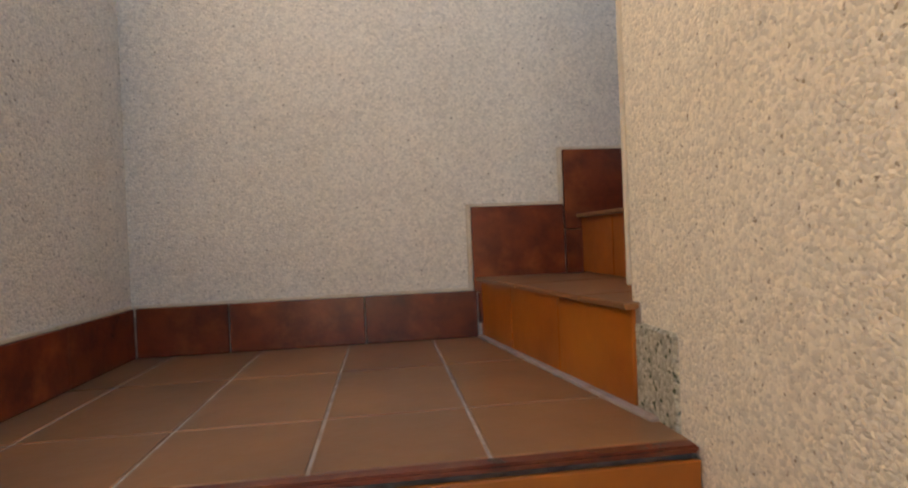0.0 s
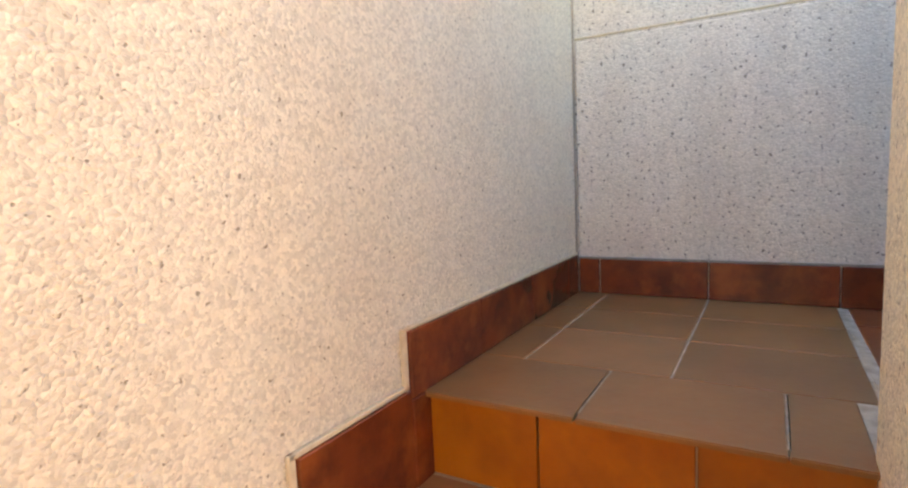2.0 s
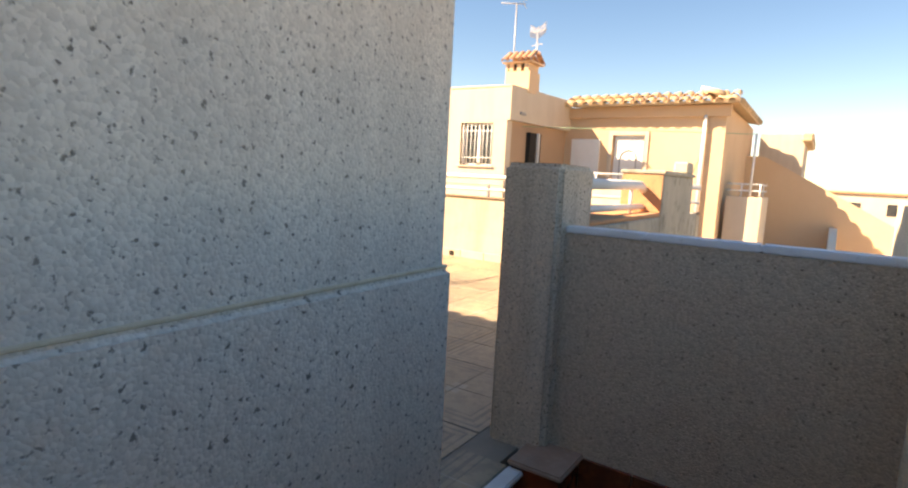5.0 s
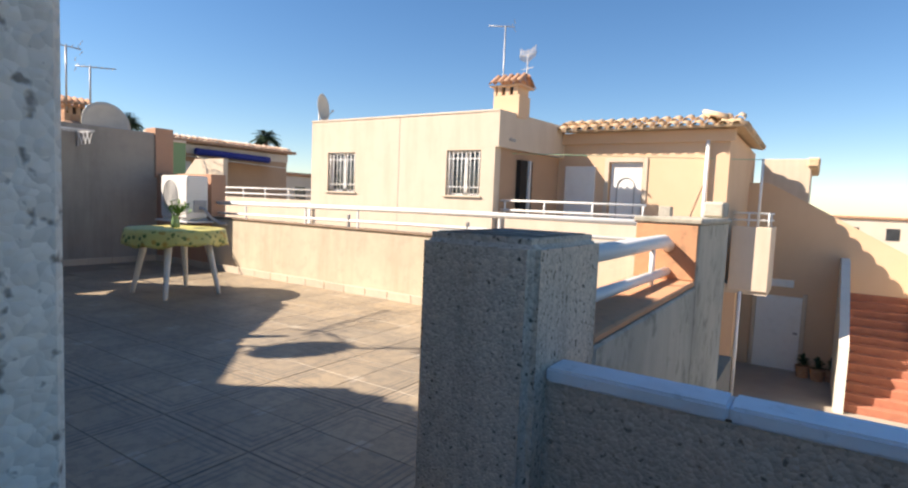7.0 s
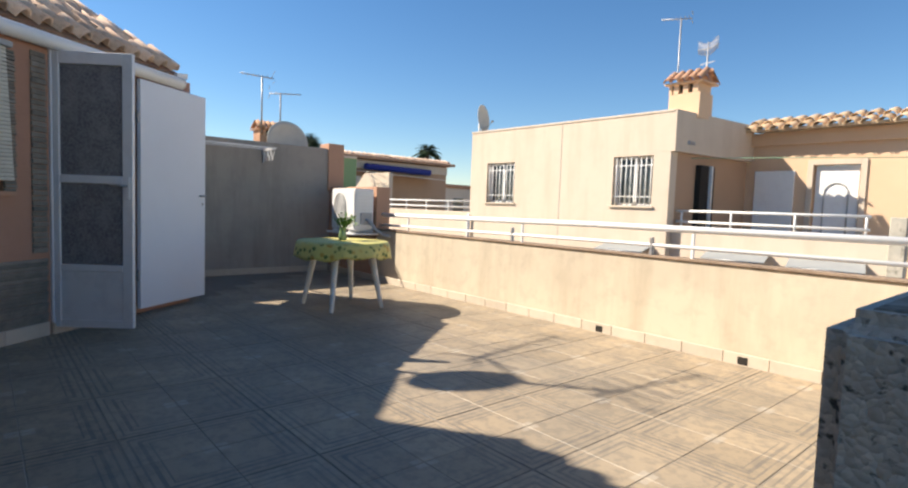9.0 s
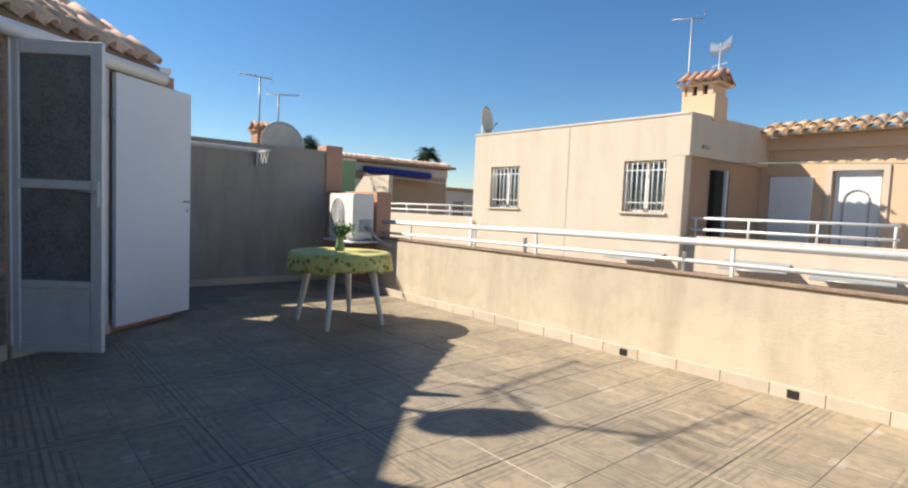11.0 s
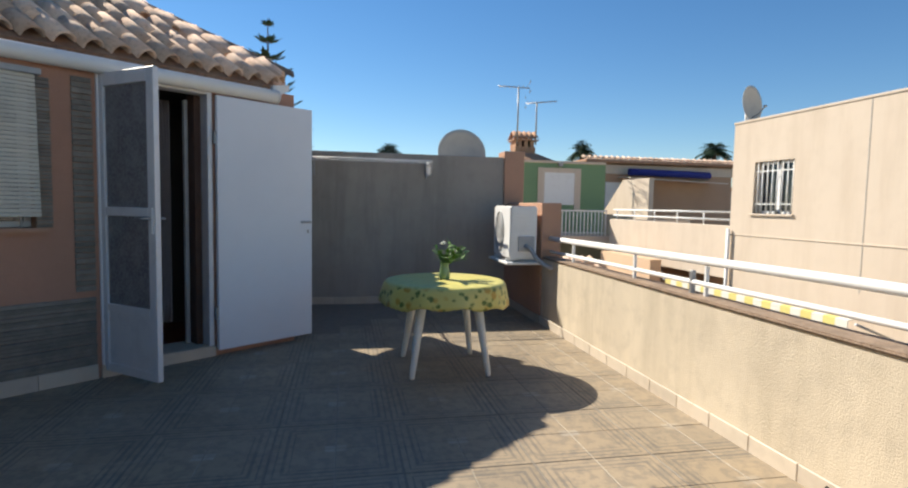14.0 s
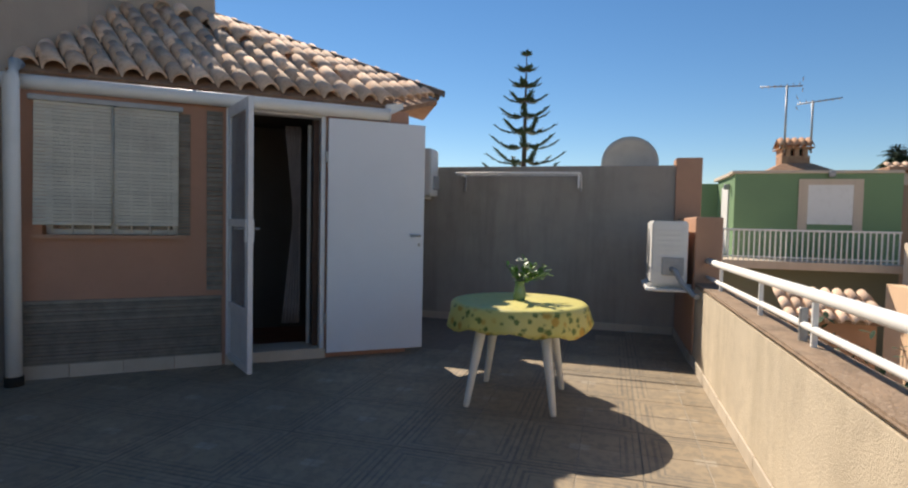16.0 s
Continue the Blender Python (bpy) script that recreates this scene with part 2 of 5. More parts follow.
# dark wall colour stands in for the room's lack of light
M_ROOMSHADE = surface("shade_dark_room_wall", (0.12, 0.1, 0.085), 0.9, spots=((2, 0.4, 0.7, (0.08, 0.07, 0.06), 0.6),))
M_SLATE = surface("grey_stone_strip", (0.28, 0.245, 0.2), 0.85, spots=((11, 0.4, 0.7, (0.18, 0.16, 0.135), 0.8), (60, 0.5, 0.75, (0.26, 0.23, 0.19), 0.5)), bump=0.5, bump_scale=50, random_object=0.2)
M_DARKGLASS = surface("dark_window_glass", (0.03, 0.035, 0.04), 0.08, spots=((1.5, 0.45, 0.7, (0.06, 0.065, 0.07), 0.6),), spec=0.8)
M_BLIND = surface("cream_blind_slat", (0.64, 0.6, 0.5), 0.6, spots=((5, 0.45, 0.75, (0.42, 0.39, 0.33), 0.6),), random_object=0.06)
M_WOODDARK = surface("dark_stained_wood", (0.09, 0.045, 0.03), 0.5, spots=((7, 0.4, 0.7, (0.05, 0.025, 0.018), 0.7),))
M_FROST = surface("frosted_glass_shade", (0.2, 0.2, 0.21), 0.25, spots=((60, 0.42, 0.6, (0.12, 0.12, 0.13), 0.9), (9, 0.45, 0.7, (0.26, 0.26, 0.265), 0.6)), bump=0.3, bump_scale=150, spec=0.6)
M_CURTAIN = surface("pale_curtain", (0.3, 0.26, 0.25), 0.9, spots=((8, 0.45, 0.7, (0.4, 0.34, 0.33), 0.5),))
M_CLAYTILE = surface("clay_barrel_tile", (0.66, 0.46, 0.33), 0.9, spots=((9, 0.4, 0.68, (0.74, 0.58, 0.45), 0.8), (30, 0.52, 0.78, (0.2, 0.13, 0.1), 0.6)), bump=0.4, random_object=0.3, spec=0.15)
M_CLAYDARK = surface("sooty_ridge_tile", (0.14, 0.11, 0.09), 0.9, spots=((9, 0.4, 0.68, (0.26, 0.18, 0.13), 0.7), (30, 0.5, 0.75, (0.07, 0.06, 0.05), 0.7)), bump=0.4, random_object=0.25, spec=0.15)
M_UPPER = surface("beige_upper_render", (0.42, 0.36, 0.3), 0.95, spots=((1.2, 0.4, 0.7, (0.32, 0.27, 0.23), 0.6),), bump=0.3, spec=0.1)
M_BLUE = surface("blue_awning_cloth", (0.035, 0.04, 0.2), 0.8, spots=((3, 0.4, 0.7, (0.05, 0.06, 0.26), 0.6),))
M_YELLOW = surface("yellow_awning_cloth", (0.7, 0.58, 0.2), 0.85, spots=((3, 0.4, 0.7, (0.62, 0.5, 0.17), 0.6),))
M_CANVAS = surface("white_awning_cloth", (0.72, 0.68, 0.58), 0.85, spots=((3, 0.4, 0.7, (0.62, 0.58, 0.5), 0.6),))
M_GREYCLOTH = surface("grey_shade_cloth", (0.3, 0.31, 0.3), 0.85, spots=((3, 0.4, 0.7, (0.24, 0.25, 0.25), 0.6),))
M_STEP = surface("brick_red_step", (0.4, 0.16, 0.1), 0.8, spots=((5, 0.4, 0.7, (0.3, 0.12, 0.08), 0.7),), bump=0.2)
M_BARK = surface("grey_bark", (0.13, 0.1, 0.075), 0.95, spots=((12, 0.4, 0.7, (0.07, 0.055, 0.04), 0.8),), bump=0.6, bump_scale=40)
M_NEEDLE = surface("dark_needles", (0.035, 0.07, 0.035), 0.8, spots=((3, 0.4, 0.7, (0.055, 0.095, 0.05), 0.7),), island=0.3)
M_FARHOUSE = surface("pale_far_houses", (0.62, 0.55, 0.46), 0.95, spots=((0.2, 0.4, 0.7, (0.5, 0.42, 0.34), 0.7),), random_object=0.12)


# peach render copy with shade put into its colour, for walls away from sun
M_PEACHSHADE = surface("shaded_peach_render", (0.45, 0.3, 0.2), 0.95, spots=((0.6, 0.4, 0.7, (0.38, 0.25, 0.17), 0.6),), bump=0.2, spec=0.1)
# green render again, dulled: the shade under the balcony is in its colour
M_GREENSHADE = surface("shaded_green_render", (0.2, 0.2, 0.14), 0.95, spots=((0.6, 0.4, 0.7, (0.16, 0.17, 0.12), 0.6),), bump=0.2, spec=0.1)
M_GREENLINE = surface("green_plastic_line", (0.25, 0.42, 0.28), 0.5, spots=((6, 0.45, 0.7, (0.2, 0.34, 0.22), 0.5),))
M_CLAYPALE_O = surface("pale_eave_tile", (0.6, 0.42, 0.26), 0.9, spots=((5, 0.4, 0.7, (0.68, 0.54, 0.36), 0.7), (25, 0.5, 0.8, (0.35, 0.24, 0.16), 0.5)), bump=0.3, random_object=0.22, spec=0.15)


def patterned_tile():
    """Printed ceramic tile: motifs of 0.635 m, framed by double lines, with a medallion on the pale joints."""
    m = surface("patterned_terrace_tile", (0.365, 0.285, 0.19), 0.5, spots=((1.3, 0.4, 0.7, (0.27, 0.23, 0.175), 0.7), (22, 0.45, 0.6, (0.21, 0.18, 0.14), 0.6)), bump=0.06, bump_scale=40, spec=0.22, random_object=0.08)
    nt = m.node_tree
    b = nt.nodes["Principled BSDF"]
    geo = next(n for n in nt.nodes if n.type == "NEW_GEOMETRY")
    last = b.inputs["Base Color"].links[0].from_socket
    sep = nt.nodes.new("ShaderNodeSeparateXYZ")
    nt.links.new(geo.outputs["Position"], sep.inputs[0])

    def op(kind, a, b2=None, c=None):
        n = nt.nodes.new("ShaderNodeMath")
        n.operation = kind
        for i, v in enumerate((a, b2, c)):
            if v is None:
                continue
            if isinstance(v, (int, float)):
                n.inputs[i].default_value = v
            else:
                nt.links.new(v, n.inputs[i])
        return n.outputs[0]

    def cell(axis, origin):
        # distance from the motif's centre, 0 to 0.5
        u = op("DIVIDE", op("SUBTRACT", sep.outputs[axis], origin), 0.635)
        return op("ABSOLUTE", op("SUBTRACT", op("FRACT", op("ADD", u, 100.0)), 0.5))
    ax, ay = cell(0, 4.03), cell(1, -4.98)
    far = op("MAXIMUM", ax, ay)
    dia = op("ADD", ax, ay)

    def band(v, centre, half):
        return op("LESS_THAN", op("ABSOLUTE", op("SUBTRACT", v, centre)), half)
    lines = band(far, 0.5, 0.012)
    for v, c, h in ((far, 0.445, 0.008), (far, 0.385, 0.014), (far, 0.335, 0.006)):
        lines = op("MAXIMUM", lines, band(v, c, h))
    wear = node(nt, "ShaderNodeTexNoise", Scale=9.0, Detail=4.0)
    nt.links.new(geo.outputs["Position"], wear.inputs["Vector"])
    worn = nt.nodes.new("ShaderNodeMapRange")
    worn.inputs["From Min"].default_value, worn.inputs["From Max"].default_value = 0.3, 0.75
    worn.inputs["To Min"].default_value, worn.inputs["To Max"].default_value = 0.68, 0.28
    nt.links.new(wear.outputs["Fac"], worn.inputs["Value"])
    fac = op("MULTIPLY", lines, worn.outputs[0])
    mix = nt.nodes.new("ShaderNodeMix")
    mix.data_type = "RGBA"
    mix.inputs[7].default_value = (0.12, 0.115, 0.105, 1)
    nt.links.new(fac, mix.inputs[0])
    nt.links.new(last, mix.inputs[6])
    white_joint = op("LESS_THAN", op("MINIMUM", ax, ay), 0.006)
    medal = op("LESS_THAN", op("MAXIMUM", op("MULTIPLY", ax, 1.5), ay), 0.085)
    pale = op("MULTIPLY", op("MAXIMUM", white_joint, medal), op("SUBTRACT", 0.8, worn.outputs[0]))
    mix2 = nt.nodes.new("ShaderNodeMix")
    mix2.data_type = "RGBA"
    mix2.inputs[7].default_value = (0.5, 0.45, 0.37, 1)
    nt.links.new(pale, mix2.inputs[0])
    nt.links.new(mix.outputs[2], mix2.inputs[6])
    nt.links.new(mix2.outputs[2], b.inputs["Base Color"])
    return m


M_TERRTILE = patterned_tile()


def cloth_print():
    m = surface("yellow_leaf_print", (0.62, 0.55, 0.16), 0.45, spots=((4, 0.45, 0.7, (0.55, 0.5, 0.2), 0.5),), bump=0.05, spec=0.4)
    nt = m.node_tree
    b = nt.nodes["Principled BSDF"]
    tc = nt.nodes.new("ShaderNodeTexCoord")
    last = b.inputs["Base Color"].links[0].from_socket
    for scale, low, high, tint in ((17.0, 0.16, 0.2, (0.07, 0.13, 0.02)), (9.0, 0.1, 0.13, (0.5, 0.28, 0.03))):
        warp = node(nt, "ShaderNodeTexNoise", Scale=scale * 2.2, Detail=2.0)
        nt.links.new(tc.outputs["Object"], warp.inputs["Vector"])
        add = nt.nodes.new("ShaderNodeVectorMath")
        add.operation = "MULTIPLY_ADD"
        add.inputs[1].default_value = (0.03, 0.03, 0.03)
        nt.links.new(warp.outputs["Color"], add.inputs[0])
        nt.links.new(tc.outputs["Object"], add.inputs[2])
        vor = node(nt, "ShaderNodeTexVoronoi", Scale=scale)
        nt.links.new(add.outputs[0], vor.inputs["Vector"])
        r = nt.nodes.new("ShaderNodeMapRange")
        r.inputs["From Min"].default_value, r.inputs["From Max"].default_value = low + 0.12, high + 0.2
        r.inputs["To Min"].default_value, r.inputs["To Max"].default_value = 0.9, 0.0
        nt.links.new(vor.outputs["Distance"], r.inputs["Value"])
        sep = nt.nodes.new("ShaderNodeSeparateXYZ")
        nt.links.new(tc.outputs["Object"], sep.inputs[0])
        drop = nt.nodes.new("ShaderNodeMapRange")
        drop.inputs["From Min"].default_value, drop.inputs["From Max"].default_value = 0.655, 0.675
        drop.inputs["To Min"].default_value, drop.inputs["To Max"].default_value = 1.0, 0.12
        nt.links.new(sep.outputs[2], drop.inputs["Value"])
        both = nt.nodes.new("ShaderNodeMath")
        both.operation = "MULTIPLY"
        nt.links.new(r.outputs[0], both.inputs[0])
        nt.links.new(drop.outputs[0], both.inputs[1])
        mix = nt.nodes.new("ShaderNodeMix")
        mix.data_type = "RGBA"
        mix.inputs[7].default_value = (*tint, 1)
        nt.links.new(both.outputs[0], mix.inputs[0])
        nt.links.new(last, mix.inputs[6])
        last = mix.outputs[2]
    nt.links.new(last, b.inputs["Base Color"])
    return m


M_CLOTH = cloth_print()


def streaks(m, colour, strength, scale=7.0):
    """Vertical rain streaks over a wall's colour."""
    nt = m.node_tree
    b = nt.nodes["Principled BSDF"]
    geo = next(n for n in nt.nodes if n.type == "NEW_GEOMETRY")
    last = b.inputs["Base Color"].links[0].from_socket
    stretch = nt.nodes.new("ShaderNodeVectorMath")
    stretch.operation = "MULTIPLY"
    stretch.inputs[1].default_value = (1, 1, 0.14)
    nt.links.new(geo.outputs["Position"], stretch.inputs[0])
    tex = node(nt, "ShaderNodeTexNoise", Scale=scale, Detail=5.0, Roughness=0.65)
    nt.links.new(stretch.outputs[0], tex.inputs["Vector"])
    r = nt.nodes.new("ShaderNodeMapRange")
    r.inputs["From Min"].default_value, r.inputs["From Max"].default_value, r.inputs["To Max"].default_value = 0.46, 0.72, strength
    nt.links.new(tex.outputs["Fac"], r.inputs["Value"])
    mix = nt.nodes.new("ShaderNodeMix")
    mix.data_type = "RGBA"
    mix.inputs[7].default_value = (*colour, 1)
    nt.links.new(r.outputs[0], mix.inputs[0])
    nt.links.new(last, mix.inputs[6])
    nt.links.new(mix.outputs[2], b.inputs["Base Color"])


streaks(M_RENDER, (0.36, 0.3, 0.215), 0.45, 4.0)
streaks(M_GREYWALL, (0.22, 0.2, 0.175), 0.6, 4.0)
streaks(M_OUTER, (0.26, 0.24, 0.19), 0.4, 5.0)
streaks(M_FACADE, (0.48, 0.38, 0.28), 0.45, 3.0)
streaks(M_PILLAR, (0.2, 0.175, 0.145), 0.5, 9.0)
streaks(M_GREYCAST, (0.55, 0.5, 0.44), 0.5, 4.0)


# ---- building blocks ----
def mesh_of(bm, name, material):
    me = bpy.data.meshes.new(name)
    bm.normal_update()
    bm.to_mesh(me)
    bm.free()
    for m in (material if isinstance(material, (list, tuple)) else [material]):
        me.materials.append(m)
    return me


def part(name, bm, material, parent=None, label=""):
    ob = new(name, mesh_of(bm, name, material))
    if parent is not None:
        ob.parent = parent
    if label:
        ob["label"] = label
    return ob


def box(bm, a, b, bevel=0.0, segments=1):
    """An upright block between two corners."""
    made = bmesh.ops.create_cube(bm, size=1.0)["verts"]
    c = [(p + q) / 2 for p, q in zip(a, b)]
    s = [abs(q - p) for p, q in zip(a, b)]
    bmesh.ops.scale(bm, vec=s, verts=made)
    bmesh.ops.translate(bm, vec=c, verts=made)
    if bevel:
        edges = list({e for v in made for e in v.link_edges})
        bmesh.ops.bevel(bm, geom=edges, offset=bevel, segments=segments, affect="EDGES", clamp_overlap=True)
    return bm


def block(a, b, bevel=0.0, segments=1):
    return box(bmesh.new(), a, b, bevel, segments)


def slab(outline, z0, z1):
    """A prism over a plan outline (counter-clockwise)."""
    bm = bmesh.new()
    low = [bm.verts.new((x, y, z0)) for x, y in outline]
    top = [bm.verts.new((x, y, z1)) for x, y in outline]
    bm.faces.new(top)
    bm.faces.new(low[::-1])
    n = len(outline)
    for i in range(n):
        j = (i + 1) % n
        bm.faces.new((low[i], low[j], top[j], top[i]))
    return bm


def tube(bm, points, radius, sides=10, radii=None):
    """A round bar through the points."""
    rings = []
    pts = [Vector(p) for p in points]
    for i, p in enumerate(pts):
        d = (pts[min(i + 1, len(pts) - 1)] - pts[max(i - 1, 0)]).normalized()
        u = d.orthogonal().normalized() if abs(d.z) > 0.9 else d.cross(Vector((0, 0, 1))).normalized()
        v = d.cross(u)
        r = radii[i] if radii else radius
        rings.append([bm.verts.new(p + r * (math.cos(a) * u + math.sin(a) * v)) for a in (2 * math.pi * k / sides for k in range(sides))])
    for a, b in zip(rings, rings[1:]):
        for k in range(sides):
            f = bm.faces.new((a[k], a[(k + 1) % sides], b[(k + 1) % sides], b[k]))
            f.smooth = True
    bm.faces.new(rings[0][::-1])
    bm.faces.new(rings[-1])
    return bm


def rod(points, radius, sides=10, radii=None):
    return tube(bmesh.new(), points, radius, sides, radii)


def thing(name, m, label, category, group="", kind=""):
    ob = new(name)
    ob.matrix_world = m
    ob.empty_display_size = 0.1
    return tagged(ob, label, category, group, kind)


def setting(name, bm, material, label=""):
    return tagged(part(name, bm, material), label, kind="structure")


F = 0.16     # terrace floor
R = 0.183    # riser
LOW = -3 * R  # lower landing

def quad_plate(p, q, r, s, thick):
    """A plate between four corners (counter-clockwise seen from its front), thickened backwards."""
    a = [Vector(v) for v in (p, q, r, s)]
    n = (a[1] - a[0]).cross(a[3] - a[0]).normalized()
    bm = bmesh.new()
    f = [bm.verts.new(v) for v in a]
    k = [bm.verts.new(v - n * thick) for v in a]
    bm.faces.new(f)
    bm.faces.new(k[::-1])
    for i in range(4):
        j = (i + 1) % 4
        bm.faces.new((f[j], f[i], k[i], k[j]))
    return bm


def pieces(name, parent, mesh, places, label=""):
    """Objects of their own on one mesh, children of one thing."""
    for m in places:
        ob = new(name, mesh)
        ob.parent = parent
        ob.matrix_basis = m
        if label:
            ob["label"] = label


def tile_mesh(name, w, d, h, material, bevel=0.003):
    return mesh_of(block((-w / 2, -d / 2, -h), (w / 2, d / 2, 0), bevel), name, material)


# ---- stairwell ----
XA, XB, YI = -1.515, -0.988, -0.745       # the newel wall between the flights
X1, X2, X3 = -1.655, -1.325, -1.02     # the three risers
TURN = 9.3                             # the first riser turns with the bend, degrees
YP = -2.50                             # inner face of the stair parapet

wall_n = setting("wall_north", block((-2.87, 0, -2.6), (0.2, 0.2, 1.35)), M_CREAM, "cream roughcast stairwell wall")
wall_w = setting("wall_west", block((-2.87, -3.6, -2.6), (-2.67, 0, 0.95)), M_CREAM, "cream roughcast stairwell wall")
newel = setting("wall_newel", block((XA, -3.4, -2.6), (XB, YI, 1.1), 0.012, 2), M_NEWEL, "warm cream roughcast wall between the flights")
bead = part("corner_bead", block((XA - 0.004, YI - 0.008, -0.34), (XA + 0.008, YI + 0.004, 1.095), 0.003), M_TRIM, newel, "cream plastic corner bead")
east = setting("wall_east", block((0.014, -1.845, -0.3), (0.2, 0, 1.75), 0.006), M_GREYCAST, "grey roughcast wall above a plaster groove")
part("lower_band", block((0, -1.868, 0.0), (0.21, -0.002, 0.885), 0.013, 3), M_GREYCAST, east, "thicker grey roughcast lower band")
part("groove_bead", block((0.0085, -1.856, 0.884), (0.05, -0.004, 0.892), 0.002), M_TRIM, east, "pale plaster lip")
part("corner_shadow_gap", block((0.002, -0.007, 0.13), (0.008, -0.0005, 1.34)), M_GAP, east, "dark mortar joint in the corner")
par = setting("parapet_stair", block((XB, YP - 0.055, -3.0), (-0.03, YP, 0.938)), M_PARCAST, "brown roughcast stair parapet with a white cap")
x = XB
for x2 in (-0.62, -0.3, -0.035):
    part("cap", block((x, YP - 0.062, 0.939), (x2 - 0.0012, YP + 0.006, 0.962), 0.004, 2), M_CAP, par, "white painted parapet cap")
    x = x2
pil = setting("pillar", block((-0.035, -2.74, -3.0), (0.185, -2.44, 1.167), 0.016, 3), M_PILLAR, "weathered grey concrete pillar with dark lichen")
part("pillar_top", block((-0.012, -2.717, 1.14), (0.162, -2.463, 1.1685), 0.002), M_LICHEN, pil, "blackened concrete pillar top")

# landings and steps
low = setting("floor_landing_low", block((-2.67, -0.93, LOW - 0.25), (X1 + 0.2, 0, LOW - 0.002)), M_GROUT, "brown tiled lower landing")
high = setting("floor_landing_high", block((X3 + 0.01, YP, -0.25), (0.02, 0, -0.002)), M_GROUT, "terracotta tiled upper landing")
steps = [(X1, X2, -2 * R), (X2, X3, -R)]
step_obs = []
for xa, xb, z in steps:
    ye = -0.8 if xa == X1 else YI - 0.06
    s = setting("stair_step", block((xa + 0.008, ye, z - 0.5), (xb + 0.03, -0.001, z - 0.002)), M_GROUT, "tan tiled stair step with ochre riser")
    step_obs.append((s, xa, xb, z))
step_obs.append((high, X3, 0, 0.0))
step_obs[0][0].matrix_basis = pose(X1, 0, 0, 0, 0, TURN) @ pose(-X1, 0, 0)
part("moss_patch", block((XA - 0.006, YI - 0.16, LOW - 0.25), (XA + 0.01, YI - 0.004, -0.4), 0.005), M_MOSS, newel, "mossy damp patch at the wall foot")
for s, xa, xb, z in step_obs:
    ys = (0.0, -0.245, -0.515, -0.79)
    for ya, yb in zip(ys, ys[1:]):
        part("riser_tile", block((xa - 0.0, yb + 0.0016, z - R + 0.003), (xa + 0.012, ya - 0.0016, z - 0.012), 0.0015), M_RISER, s)
    if s is not high:
        for ya, yb in zip((0.0, -0.32, -0.64), (-0.32, -0.64, -0.8)):
            part("tread_tile", block((xa - 0.018, yb + 0.0016, z - 0.011), (xb - 0.002, ya - 0.0016, z), 0.002, 2), M_TAN, s)
for ya, yb in zip((0.0, -0.32, -0.64), (-0.32, -0.64, YI - 0.005)):
    part("nosing_tile", block((X3 - 0.018, yb + 0.0016, -0.011), (-0.775, ya - 0.0016, 0.0), 0.002, 2), M_TAN, high)
# tan tiles of the upper landing, then the red ones
for ya, yb in ((0.0, -0.12), (-0.12, -0.44), (-0.44, -0.785)):
    for xa, xb in ((-0.775, -0.49), (-0.49, -0.245), (-0.245, 0.0)) if ya > -0.4 else ((-0.775, -0.5), (-0.5, -0.26), (-0.26, 0.0)):
        part("floor_tile", block((xa + 0.0016, yb + 0.0016, -0.011), (xb - 0.0016, ya - 0.0016, 0.0), 0.003), M_TAN, high)
part("joint_strip", block((XB - 0.1, -0.799, -0.01), (-0.001, -0.789, -0.001)), M_GROUT, high, "grey mortar joint across the landing")
y = -0.806
while y > YP:
    for xa, xb in ((XB, -0.545), (-0.545, -0.215), (-0.215, 0.0)):
        part("floor_tile", block((xa + 0.0016, max(y - 0.33, YP) + 0.0025, -0.011), (xb - 0.0016, y - 0.0025, 0.0), 0.003), M_TILE, high)
    y -= 0.33
# lower landing
for xa, xb in ((-2.67, -2.56), (-2.56, -2.31), (-2.31, -2.06), (-2.06, -1.81), (-1.81, X1 + 0.14)):
    for ya, yb in ((0.0, -0.35), (-0.35, -0.70), (-0.70, -0.93)):
        part("floor_tile", block((xa + 0.0016, yb + 0.0016, LOW - 0.011), (xb - 0.0016, ya - 0.0016, LOW), 0.003), M_TAN, low)
part("nosing", block((-2.67, -0.955, LOW - 0.012), (XA, -0.928, LOW + 0.0), 0.004, 2), M_SKIRT, low, "dark red nosing strip")
part("joint_strip", block((-0.02, -0.86, LOW - 0.006), (0.001, -0.01, LOW + 0.006), 0.003), M_MORTAR, low, "lumpy pinkish mortar fillet").matrix_basis = pose(X1, 0, 0, 0, 0, TURN)
# the flight that comes up from below
for k in range(1, 9):
    z, y = LOW - k * (R + 0.006), -0.95 - 0.245 * k
    s = setting("stair_step", block((-2.67, y - 0.005, z - 0.4), (XA, y + 0.255, z - 0.002)), M_GROUT, "tan tiled stair step with ochre riser")
    for xa, xb in ((-2.67, -2.31), (-2.31, -1.95), (-1.95, XA)):
        part("tread_tile", block((xa + 0.0016, y - 0.012, z - 0.011), (xb - 0.0016, y + 0.24, z), 0.002, 2), M_TAN, s)
        part("riser_tile", block((xa + 0.0016, y + 0.236, z + 0.002), (xb - 0.0016, y + 0.247, z + R - 0.013), 0.002), M_RISER, s)

